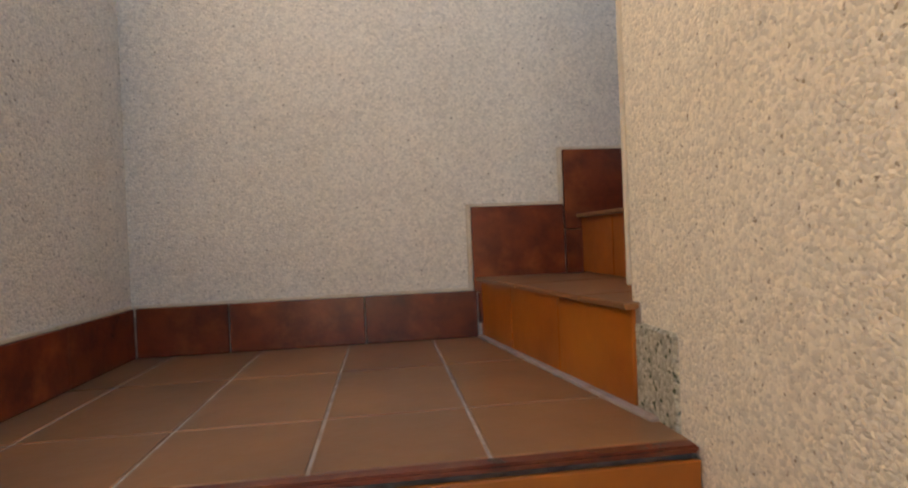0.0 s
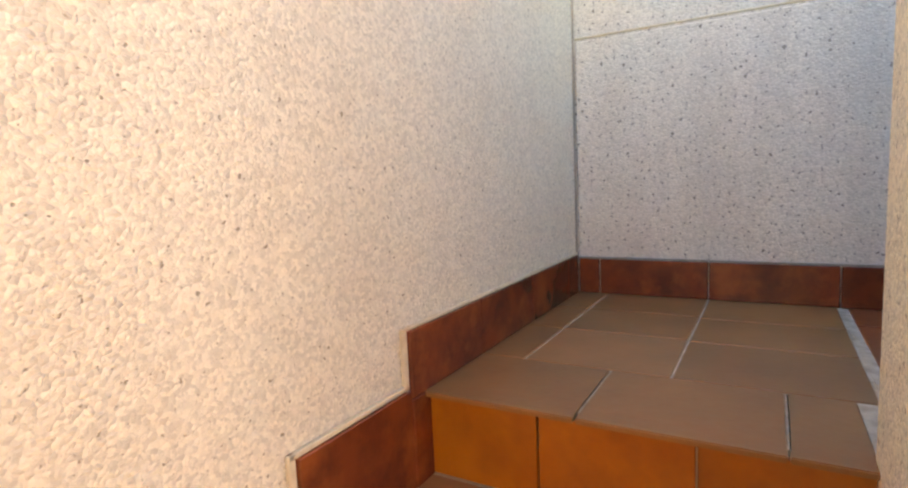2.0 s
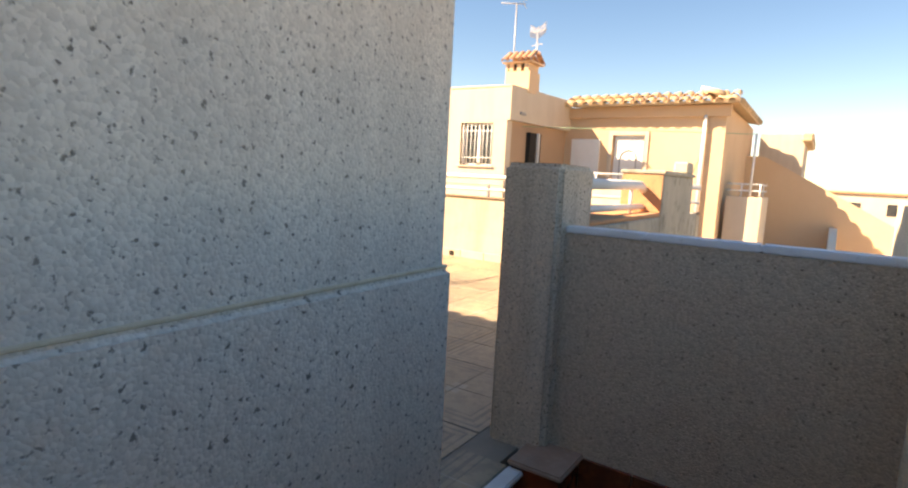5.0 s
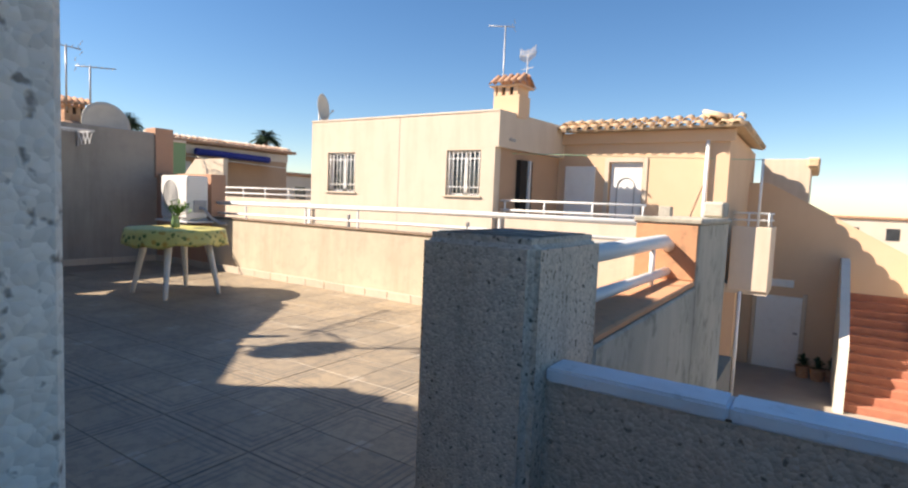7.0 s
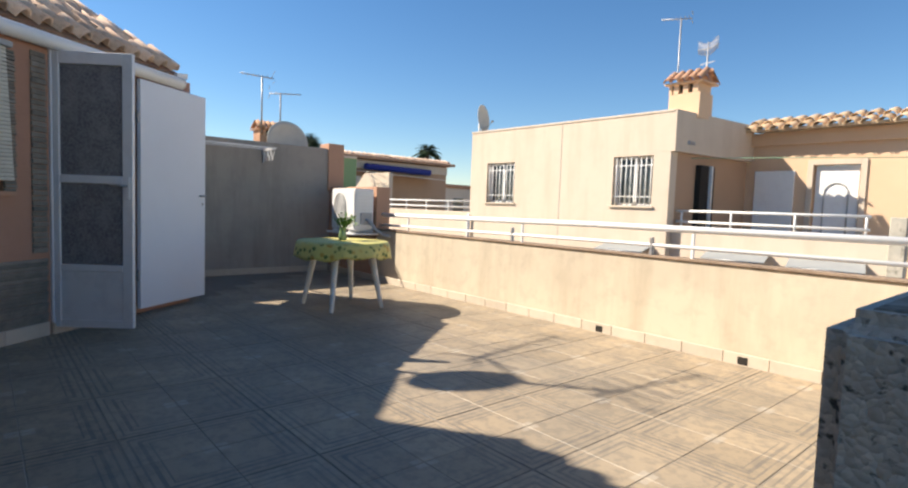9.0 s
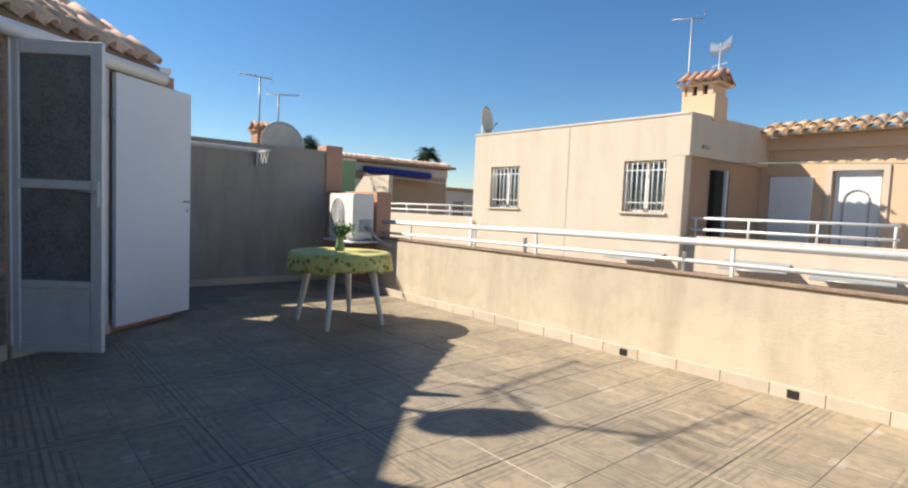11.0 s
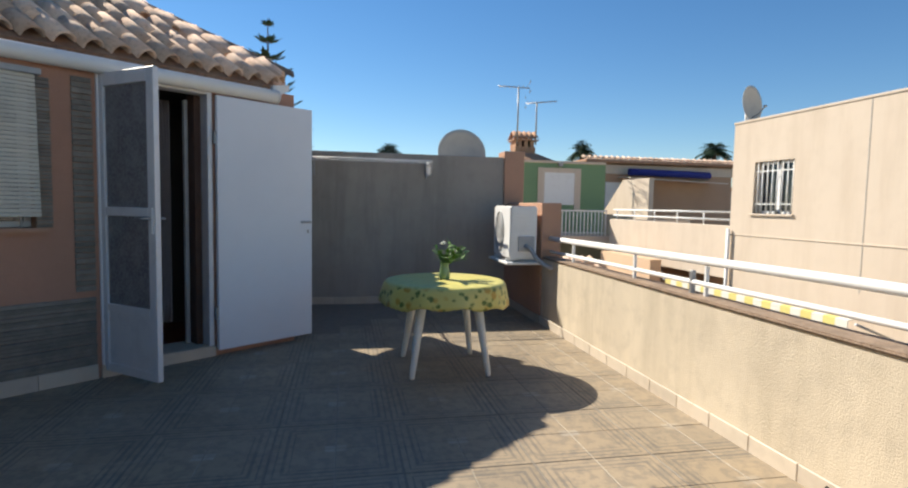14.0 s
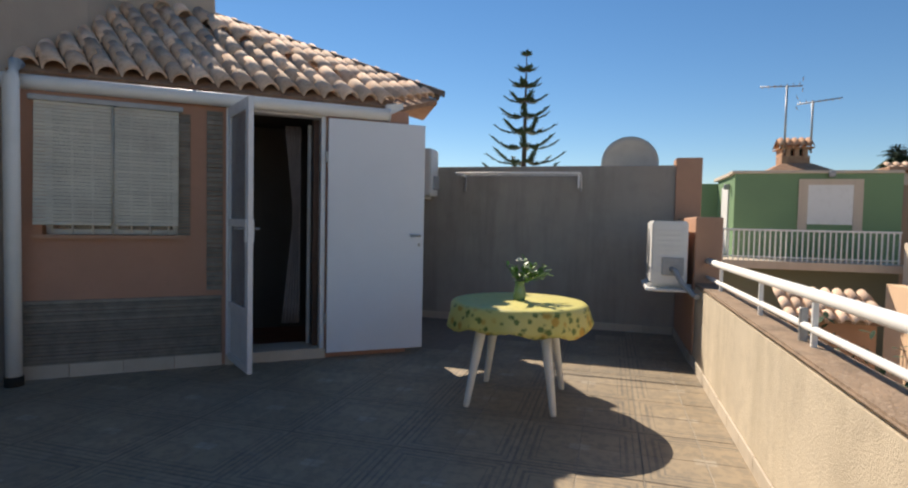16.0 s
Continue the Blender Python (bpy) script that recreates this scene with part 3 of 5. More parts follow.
# stepped skirting with its pale edging
skirt = setting("skirting", block((-2.664, -0.007, LOW), (-1.69, -0.001, LOW + 0.12)), M_GROUT, "dark red glazed skirting tiles")
def skirt_n(xa, xb, z0, z1):
    part("skirting_tile", block((xa + 0.002, -0.016, z0), (xb - 0.002, -0.003, z1), 0.002), M_SKIRT, skirt)
for xa, xb in ((-2.655, -2.40), (-2.40, -2.01), (-2.01, -1.667)):
    skirt_n(xa, xb, LOW + 0.001, LOW + 0.142)
skirt_n(-1.678, -1.381, -2 * R - 0.045, -0.15)
skirt_n(-1.381, -1.084, -R - 0.045, 0.02)
for xa, xb in ((-1.084, -0.78), (-0.78, -0.45), (-0.45, -0.13), (-0.13, -0.016)):
    skirt_n(xa, xb, 0.001, 0.135)
skirt_n(-1.667, -1.64, -2 * R - 0.14, -2 * R - 0.047)
skirt_n(-1.381, -1.318, -2 * R, -R - 0.047)
skirt_n(-1.084, -1.012, -R, -0.001)
for xa, xb, z0, z1 in ((-2.66, -1.69, LOW + 0.142, LOW + 0.152), (-1.69, -1.381, -0.15, -0.14), (-1.393, -1.084, 0.02, 0.03), (-1.096, 0.0, 0.135, 0.143),
                       (-1.692, -1.678, LOW + 0.142, -0.14), (-1.395, -1.381, -0.16, 0.03), (-1.098, -1.084, 0.01, 0.143)):
    part("edging", block((xa, -0.011, z0), (xb, -0.001, z1), 0.002), M_TRIM, skirt, "cream mortar edging")
ys = (-0.016, -0.09, -0.44, -0.79, -1.14, -1.49, -1.848)
for ya, yb in zip(ys, ys[1:]):
    part("skirting_tile", block((-0.012, yb + 0.002, 0.001), (-0.001, ya - 0.002, 0.122), 0.002), M_SKIRT, skirt)
part("edging", block((-0.008, -1.848, 0.122), (0.0, -0.016, 0.13), 0.002), M_SLATEEDGE, skirt, "grey mortar edging")
y = -0.016
while y > -0.93:
    part("skirting_tile", block((-2.669, max(y - 0.33, -0.93) + 0.002, LOW + 0.001), (-2.656, y - 0.002, LOW + 0.142), 0.002), M_SKIRT, skirt)
    y -= 0.33
part("edging", block((-2.669, -0.93, LOW + 0.142), (-2.66, -0.016, LOW + 0.152), 0.002), M_TRIM, skirt, "cream mortar edging")
for xa, xb in ((XB, -0.66), (-0.66, -0.33), (-0.33, -0.15)):
    part("skirting_tile", block((xa + 0.002, YP + 0.001, 0.001), (xb - 0.002, YP + 0.012, 0.17), 0.002), M_SKIRT, skirt)
y = YI - 0.02
while y > YP + 0.05:
    part("skirting_tile", block((XB + 0.001, max(y - 0.33, YP) + 0.002, 0.001), (XB + 0.012, y - 0.002, 0.125), 0.002), M_SKIRT, skirt)
    y -= 0.33

# threshold and tiled pedestal at the opening
sill = setting("threshold", block((-0.03, -2.305, F - 0.022), (0.028, -1.871, F), 0.005, 2), M_MARBLE, "white marble threshold strip")
part("floor_tile", block((0.031, -2.305, F - 0.022), (0.205, -1.871, F - 0.001), 0.003), M_TERRTILE, sill)
part("riser_tile", block((-0.012, -2.305, 0.001), (0.0, -2.07, F - 0.023), 0.002), M_SKIRT, sill)
part("riser_tile", block((-0.012, -2.066, 0.001), (0.0, -1.853, F - 0.023), 0.002), M_SKIRT, sill)
part("riser_core", block((0.0, -2.305, -0.2), (0.2, -1.853, F - 0.023)), M_GROUT, sill)
ped = setting("pedestal", block((-0.15, -2.495, 0.0), (0.02, -2.305, 0.165)), M_SKIRT, "tiled plinth at the pillar foot")
part("top_tile", block((-0.165, -2.497, 0.166), (0.03, -2.295, 0.185), 0.006, 2), M_PINKTILE, ped, "pale terracotta top tile")

# ---- terrace shell ----
W0, W1, W2, W3 = (4.2, -1.30), (5.10, -2.37), (6.06, -3.62), (7.86, -2.3)
GX = 7.86
floor = setting("floor_terrace", slab([(0.06, -6.2), (GX + 0.1, -6.2), (GX + 0.1, -1.0), (0.06, -1.0)], -0.3, F - 0.0025), M_TERRGROUT, "patterned grey-beige ceramic terrace floor")
par2 = setting("parapet_terrace", block((0.185, -6.33, -3.0), (6.5, -6.15, 0.865), 0.015, 2), M_RENDER, "stained sandy rendered terrace parapet")
part("coping", block((0.185, -6.34, 0.862), (6.5, -6.145, 0.885), 0.01, 2), M_COPING, par2, "rough brown mortar coping")
wpar = setting("parapet_west", block((-0.035, -3.83, -3.0), (0.17, -2.74, 0.945), 0.006), M_OUTER, "grey weathered parapet with a peach top")
part("coping", block((-0.03, -3.83, 0.946), (0.19, -2.742, 0.966), 0.005), M_PINKLIT, wpar, "peach painted parapet top")
setting("parapet_west", block((0.185, -6.15, -3.0), (0.3, -4.63, 0.885), 0.006), M_OUTER, "grey weathered parapet")
stub = setting("wall_stub", block((-0.035, -4.63, -3.0), (0.19, -3.832, 1.175), 0.008), M_OUTER, "grey weathered wall stub with a peach face")
part("face", block((-0.03, -3.833, 0.967), (0.19, -3.826, 1.17), 0.002), M_PINKLIT, stub, "peach painted face")
part("top", block((-0.045, -4.64, 1.172), (0.2, -3.82, 1.195), 0.006), M_OUTER, stub)
part("post_top", block((-0.03, -4.62, 1.196), (0.06, -4.46, 1.27), 0.01), M_OUTER, stub)
wall_h = setting("wall_step", block((6.5, -6.36, -3.0), (GX + 0.2, -6.14, 1.46), 0.008), M_PINK, "salmon rendered wall step beside the parapet")
wall_g = setting("wall_grey", block((GX, -6.14, -3.0), (GX + 0.2, -1.0, 2.05), 0.008), M_GREYWALL, "grey rendered boundary wall in shade")
endp = setting("wall_pillar", block((GX - 0.03, -6.37, 1.4), (GX + 0.26, -6.1, 2.13), 0.008), M_PINK, "salmon rendered end pillar")

# pale skirting of the terrace
tsk = setting("terrace_skirting", block((0.2, -6.149, F - 0.004), (6.5, -6.143, F + 0.07)), M_GROUT, "cream ceramic terrace skirting")
def tskirt(p, q, h=0.085, t=0.012):
    d = Vector((q[0] - p[0], q[1] - p[1], 0))
    n = max(1, round(d.length / 0.32))
    d /= n
    for i in range(n):
        m = pose(p[0] + d.x * (i + 0.5), p[1] + d.y * (i + 0.5), F, 0, 0, math.degrees(math.atan2(d.y, d.x)))
        bm = block((-d.length / 2 + 0.0015, -t / 2, -0.003), (d.length / 2 - 0.0015, t / 2, h + random.uniform(-0.002, 0.002)), 0.003)
        ob = part("skirting_tile", bm, M_CREAMTILE, tsk)
        ob.matrix_basis = m
tskirt((0.19, -6.141), (6.5, -6.141))
tskirt((6.5, -6.131), (GX, -6.131))
tskirt((GX - 0.008, -6.12), (GX - 0.008, -2.4))
tskirt((4.2, -1.315), (5.095, -2.385), 0.1, 0.02)
for x in (2.84, 1.63):
    d = thing("drain_hole", pose(x, -6.134, F + 0.035), "small dark drain hole in the cream skirting", "drain", "drains")
    part("hole", block((-0.035, -0.003, -0.028), (0.035, 0.003, 0.028), 0.004), M_DARK, d)
    part("rim", block((-0.045, -0.0015, -0.036), (0.045, 0.0, -0.028), 0.001), M_CREAMTILE, d)

# terrace railing
rail = thing("terrace_railing", pose(0, 0, 0), "white painted tubular steel railing on the parapet", "railing")
part("top_rail", rod([(0.19, -6.25, 1.115), (3.0, -6.25, 1.11), (6.6, -6.25, 1.075)], 0.027, 12), M_WHITE, rail)
part("lower_rail", rod([(0.19, -6.25, 0.975), (3.0, -6.25, 0.965), (6.6, -6.25, 0.935)], 0.016, 10), M_WHITE, rail)
for x in (0.6, 2.1, 3.9, 4.75, 5.9):
    part("post", block((x - 0.011, -6.261, 0.87), (x + 0.011, -6.239, 1.09), 0.003), M_WHITE, rail)
for x in (2.45, 4.04):
    part("bracket", block((x - 0.014, -6.266, 0.87), (x + 0.014, -6.235, 1.03), 0.003), M_METAL, rail, "bare metal bracket")
rail_w = thing("side_railing", pose(0, 0, 0), "white painted tubular steel railing beside the pillar", "railing")
part("top_rail", rod([(0.07, -2.73, 1.105), (0.07, -3.75, 1.11), (0.07, -3.83, 1.09)], 0.024, 12), M_WHITE, rail_w)
part("lower_rail", rod([(0.07, -2.73, 1.0), (0.07, -3.83, 0.995)], 0.016, 10), M_WHITE, rail_w)
part("post", rod([(0.07, -3.6, 0.96), (0.07, -3.6, 1.1)], 0.009, 8), M_WHITE, rail_w)

# ---- terrace things ----
def garden_table(m):
    t = thing("garden_table", m, "round white plastic garden table with four splayed legs", "table")
    bm = bmesh.new()
    bmesh.ops.create_cone(bm, cap_ends=True, segments=48, radius1=0.44, radius2=0.45, depth=0.035, matrix=Matrix.Translation((0, 0, 0.652)))
    part("tabletop", bm, M_PLASTIC, t)
    bm = bmesh.new()
    bmesh.ops.create_cone(bm, cap_ends=True, segments=48, radius1=0.34, radius2=0.36, depth=0.05, matrix=Matrix.Translation((0, 0, 0.61)))
    part("apron", bm, M_PLASTIC, t)
    for sx in (-1, 1):
        for sy in (-1, 1):
            top, foot = Vector((sx * 0.205, sy * 0.195, 0.62)), Vector((sx * 0.305, sy * 0.285, 0.0))
            bm = rod([foot, foot.lerp(top, 0.03), foot.lerp(top, 0.5), top], 0.03, 8, [0.017, 0.021, 0.03, 0.042])
            part("leg", bm, M_PLASTIC, t)
    return t


def tablecloth(m):
    """A round cloth with a scalloped, gently folded drop."""
    bm = bmesh.new()
    rings, n = [], 120
    prof = [(0.0, 0.677), (0.2, 0.677), (0.42, 0.677), (0.452, 0.674), (0.466, 0.660), (0.474, 0.63), (0.482, 0.59), (0.488, 0.55), (0.492, 0.515)]
    rnd = random.Random(5)
    ph = [rnd.uniform(0, 6.28) for _ in range(4)]
    for i, (r, z) in enumerate(prof):
        if r == 0:
            rings.append([bm.verts.new((0, 0, z))])
            continue
        ring = []
        for k in range(n):
            a = 2 * math.pi * k / n
            f = max(0, i - 4) / 4
            wave = math.sin(a * 11 + ph[0]) * 0.55 + math.sin(a * 7 + ph[1]) * 0.45
            rr = r + f * 0.020 * wave
            zz = z + f * (0.012 * math.sin(a * 11 + ph[0]) + 0.014 * math.sin(a * 3 + ph[2])) + (0.006 * abs(math.sin(a * 26)) if i == len(prof) - 1 else 0)
            ring.append(bm.verts.new((rr * math.cos(a), rr * math.sin(a), zz)))
        rings.append(ring)
    for k in range(n):
        bm.faces.new((rings[0][0], rings[1][k], rings[1][(k + 1) % n]))
    for a, b in zip(rings[1:], rings[2:]):
        for k in range(n):
            bm.faces.new((a[k], b[k], b[(k + 1) % n], a[(k + 1) % n]))
    for f in bm.faces:
        f.smooth = True
    ob = part("tablecloth", bm, M_CLOTH)
    ob.modifiers.new("thick", "SOLIDIFY").thickness = -0.003
    ob.matrix_basis = m
    return tagged(ob, "yellow oilcloth tablecloth with printed leaves, draped on the table", "tablecloth")


def leaf(bm, base, way, length, width, droop=0.2):
    """One bent leaf blade."""
    way = Vector(way).normalized()
    side = way.cross(Vector((0, 0, 1)))
    side = side.normalized() if side.length > 0.05 else Vector((1, 0, 0))
    p = Vector(base)
    pts = []
    for k, w in ((0, 0.15), (0.35, 1.0), (0.7, 0.75), (1.0, 0.05)):
        c = p + way * length * k + Vector((0, 0, -droop * length * k * k))
        pts.append((bm.verts.new(c - side * width * w / 2), bm.verts.new(c + side * width * w / 2)))
    for (a, b), (c, d) in zip(pts, pts[1:]):
        bm.faces.new((a, b, d, c))


def flower_vase(m):
    v = thing("flower_vase", m, "small glass vase with green sprigs and one white flower", "vase")
    bm = bmesh.new()
    prof = [(0.0, 0.0), (0.03, 0.0), (0.036, 0.02), (0.03, 0.06), (0.024, 0.09), (0.03, 0.105)]
    rings = [[bm.verts.new((max(r, 0.001) * math.cos(6.2832 * k / 20), max(r, 0.001) * math.sin(6.2832 * k / 20), z)) for k in range(20)] for r, z in prof]
    for a, b in zip(rings, rings[1:]):
        for k in range(20):
            bm.faces.new((a[k], a[(k + 1) % 20], b[(k + 1) % 20], b[k])).smooth = True
    part("vase", bm, M_VASE, v, "green glass vase")
    rnd = random.Random(3)
    bm, st = bmesh.new(), bmesh.new()
    for k in range(16):
        a, e = rnd.uniform(0, 6.28), rnd.uniform(0.35, 1.4)
        if k < 6:
            a, e = -1.1 + rnd.uniform(-0.4, 0.4), rnd.uniform(0.3, 0.8)
        d = Vector((math.cos(a) * math.cos(e), math.sin(a) * math.cos(e), math.sin(e)))
        L = rnd.uniform(0.09, 0.2)
        p0 = Vector((0, 0, 0.09))
        tube(st, [p0, p0 + d * L * 0.6, p0 + d * L + Vector((0, 0, -0.012))], 0.0022, 5)
        for j in range(9):
            q = p0 + d * L * (0.25 + 0.085 * j)
            w = Vector((rnd.uniform(-1, 1), rnd.uniform(-1, 1), rnd.uniform(-0.3, 0.8)))
            leaf(bm, q, w + d * 0.5, rnd.uniform(0.03, 0.06), rnd.uniform(0.014, 0.026))
    part("stems", st, M_LEAF, v)
    part("leaves", bm, M_LEAF, v, "fresh green leaves")
    bm = bmesh.new()
    for k in range(14):
        a = k * 2.4
        e = 0.2 + 0.09 * k
        leaf(bm, (0.01, 0.01, 0.215), (math.cos(a) * math.cos(e), math.sin(a) * math.cos(e), math.sin(e)), 0.026, 0.02, 0.1)
    part("flower", bm, M_PETAL, v, "white flower")
    return v


T0 = (5.07, -4.83)
garden_table(pose(*T0, F))
tablecloth(pose(*T0, F))
flower_vase(pose(T0[0] + 0.02, T0[1] + 0.0, F + 0.679) @ Matrix.Scale(1.25, 4))


def air_conditioner(m, label):
    """Outdoor unit: fan side faces local -y, 0.8 x 0.3 x 0.56."""
    a = thing("air_conditioner", m, label, "air conditioner", "outdoor units")
    part("casing", block((-0.4, -0.15, 0), (0.4, 0.15, 0.56), 0.015, 2), M_WHITE, a)
    g = part("fan_guard", rod([(-0.1 + 0.215 * math.cos(k * math.pi / 24), -0.155, 0.28 + 0.215 * math.sin(k * math.pi / 24)) for k in range(49)], 0.006, 6), M_GREYPLASTIC, a, "grey wire fan guard")
    for r in (0.07, 0.12, 0.17):
        part("guard_ring", rod([(-0.1 + r * math.cos(k * math.pi / 16), -0.156, 0.28 + r * math.sin(k * math.pi / 16)) for k in range(33)], 0.003, 5), M_GREYPLASTIC, a)
    bm = bmesh.new()
    bmesh.ops.create_cone(bm, cap_ends=True, segments=32, radius1=0.2, radius2=0.2, depth=0.004, matrix=pose(-0.1, -0.152, 0.28, 90))
    part("fan_recess", bm, M_GREYPLASTIC, a)
    for k in range(9):
        part("vent_slat", block((0.402, -0.11, 0.1 + 0.045 * k), (0.408, 0.11, 0.12 + 0.045 * k), 0.002), M_WHITE, a)
    part("service_cover", block((0.38, -0.06, 0.08), (0.425, 0.12, 0.24), 0.008), M_GREYPLASTIC, a, "grey pipe cover")
    for x in (-0.28, 0.28):
        part("bracket", block((x - 0.02, -0.17, -0.035), (x + 0.02, 0.2, -0.002), 0.004), M_WHITE, a, "white steel wall bracket")
    return a


ac = air_conditioner(pose(6.79, -5.93, 0.86, 0, 0, 180) @ Matrix.Diagonal((0.78, 1, 1, 1)), "white outdoor unit on brackets beside the salmon wall")
part("shelf", block((-0.5, -0.19, -0.06), (0.46, 0.21, -0.036), 0.004), M_WHITE, ac, "pale shelf under the unit")
part("pipes", rod([(0.42, 0.02, 0.14), (0.5, 0.05, 0.12), (0.58, 0.1, 0.02), (0.68, 0.17, -0.05), (0.84, 0.19, -0.06)], 0.022, 8), M_GREYPLASTIC, ac, "insulated pipes in grey wrap")
air_conditioner(pose(7.68, -2.95, 1.68, 0, 0, -90), "white outdoor unit high on the grey wall behind the open door")

# folding clothes line on the grey wall
cl = thing("clothes_dryer", pose(GX, -4.4, 1.92), "white folding clothes dryer bracketed to the grey wall", "clothes dryer")
for y in (-0.68, 0.7):
    part("bracket", block((-0.03, y - 0.012, -0.17), (-0.001, y + 0.012, 0.03), 0.003), M_METAL, cl, "grey metal bracket")
    part("arm", block((-0.45, y - 0.01, 0.0), (-0.02, y + 0.01, 0.022), 0.003), M_WHITE, cl)
part("bar", rod([(-0.45, -0.69, 0.011), (-0.45, 0.71, 0.011)], 0.011, 8), M_WHITE, cl)
for k in range(4):
    part("line", rod([(-0.08 - 0.09 * k, -0.68, 0.012), (-0.08 - 0.09 * k, 0.7, 0.012)], 0.0022, 5), M_WHITE, cl)
for k in range(3):
    for s in (-1, 1):
        y0 = -0.68
        part("lattice_strip", block((-0.09, -0.007, -0.003), (0.09, 0.007, 0.003), 0.001), M_WHITE, cl).matrix_basis = pose(-0.12 - 0.11 * k, y0 - 0.014 * s, -0.07, 90, 57 * s, 0)
dish = thing("satellite_dish", pose(8.3, -5.62, 1.80, 0, 0, 0), "cream satellite dish mounted behind the grey wall", "satellite dish")


def dish_parts(d, r, tilt=12, back=False):
    bm = bmesh.new()
    rings = []
    for i in range(7):
        q = r * i / 6
        if i == 0:
            rings.append([bm.verts.new((0, 0, 0))])
        else:
            rings.append([bm.verts.new((-0.16 * r * (i / 6) ** 2, q * math.cos(a), q * math.sin(a))) for a in (6.2832 * k / 40 for k in range(40))])
    for k in range(40):
        bm.faces.new((rings[0][0], rings[1][k], rings[1][(k + 1) % 40])).smooth = True
    for a, b in zip(rings[1:], rings[2:]):
        for k in range(40):
            bm.faces.new((a[k], b[k], b[(k + 1) % 40], a[(k + 1) % 40])).smooth = True
    ob = part("reflector", bm, M_DISH, d)
    ob.modifiers.new("thick", "SOLIDIFY").thickness = 0.008
    ob.matrix_basis = pose(0, 0, r * 0.95, 0, tilt, 0)
    part("arm", rod([(0.02, 0, r * 0.1), (-0.5 * r, 0, r * 0.35), (-0.85 * r, 0, r * 0.7)], 0.012, 6), M_METAL, d)
    part("feed_head", block((-0.95 * r, -0.03, r * 0.68), (-0.8 * r, 0.03, r * 0.8), 0.01), M_GREYPLASTIC, d)
    part("mast", rod([(0.06, 0, -0.5), (0.06, 0, r)], 0.022, 8), M_METAL, d)


dish_parts(dish, 0.33)

# ---- the house on the terrace ----
D = Vector((W2[0] - W1[0], W2[1] - W1[1], 0)).normalized()        # along the door wall
NI = Vector((-D.y, D.x, 0))                                        # into the house
RZ = math.degrees(math.atan2(D.y, D.x))
DL = (Vector((W2[0], W2[1], 0)) - Vector((W1[0], W1[1], 0))).length


def on_wall(x, y, z):
    """A pose on the door wall: x along it from the bend, y into the house, z above the terrace."""
    p = Vector((W1[0], W1[1], F)) + D * x + NI * y + Vector((0, 0, z))
    return pose(p.x, p.y, p.z, 0, 0, RZ)


house = setting("house", block((0.83, 0, -0.5), (DL, 0.25, 2.20)), M_HOUSE, "salmon painted house wall beside the door")
house.matrix_basis = on_wall(0, 0, 0)
lint = part("lintel", block((0.0, 0.0, 2.12), (0.83, 0.25, 2.20)), M_HOUSE, house)
part("jamb", block((-0.06, 0.0, -0.5), (0.04, 0.25, 2.20)), M_HOUSE, house)
end = setting("house_end", slab([W2, (W3[0], W3[1]), (W3[0] - 0.15, W3[1] + 0.2), (W2[0] + 0.0, W2[1] + 0.25)], -0.3, F + 2.2), M_HOUSE, "salmon painted house end wall")
part("door_sill", block((0.03, -0.03, -0.02), (0.84, 0.3, 0.085), 0.006, 2), M_CREAMTILE, house, "cream ceramic door sill")
# the room behind the open door, its shade carried by the dark wall colour
room = setting("room", block((-1.1, 1.2, -0.1), (1.2, 1.3, 2.15)), M_ROOMSHADE, "room behind the open door, walls coloured dark for its shade")
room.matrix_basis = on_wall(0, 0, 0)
part("side", block((-1.2, 0.26, -0.1), (-1.1, 1.3, 2.15)), M_ROOMSHADE, room)
part("side", block((1.15, 0.26, -0.1), (1.25, 1.3, 2.15)), M_ROOMSHADE, room)
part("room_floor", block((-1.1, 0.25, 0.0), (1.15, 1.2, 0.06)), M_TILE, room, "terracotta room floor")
part("room_ceiling", block((-1.2, 0.2, 2.15), (1.3, 1.3, 2.19)), M_ROOMSHADE, room)

# window wall, built round its opening
V = Vector((W1[0] - W0[0], W1[1] - W0[1], 0))
VL = V.length
VZ = math.degrees(math.atan2(V.y, V.x))
wwall = setting("house_window_wall", block((0, 0, -0.5), (VL, 0.25, 1.05)), M_HOUSE, "salmon painted house wall with a grey stone-tile base")
wwall.matrix_basis = pose(W0[0], W0[1], F, 0, 0, VZ)
part("side", block((0, 0, 1.05), (0.2, 0.25, 2.2)), M_HOUSE, wwall)
part("side", block((1.08, 0, 1.05), (VL, 0.25, 2.2)), M_HOUSE, wwall)
part("lintel", block((0.2, 0, 1.98), (1.08, 0.25, 2.2)), M_HOUSE, wwall)
for k in range(18):
    part("stone_strip", block((0.0, -0.012 - 0.006 * ((k * 7) % 3), 0.09 + k * 0.027), (VL + 0.005, 0.0, 0.115 + k * 0.027), 0.004), M_SLATE, wwall)
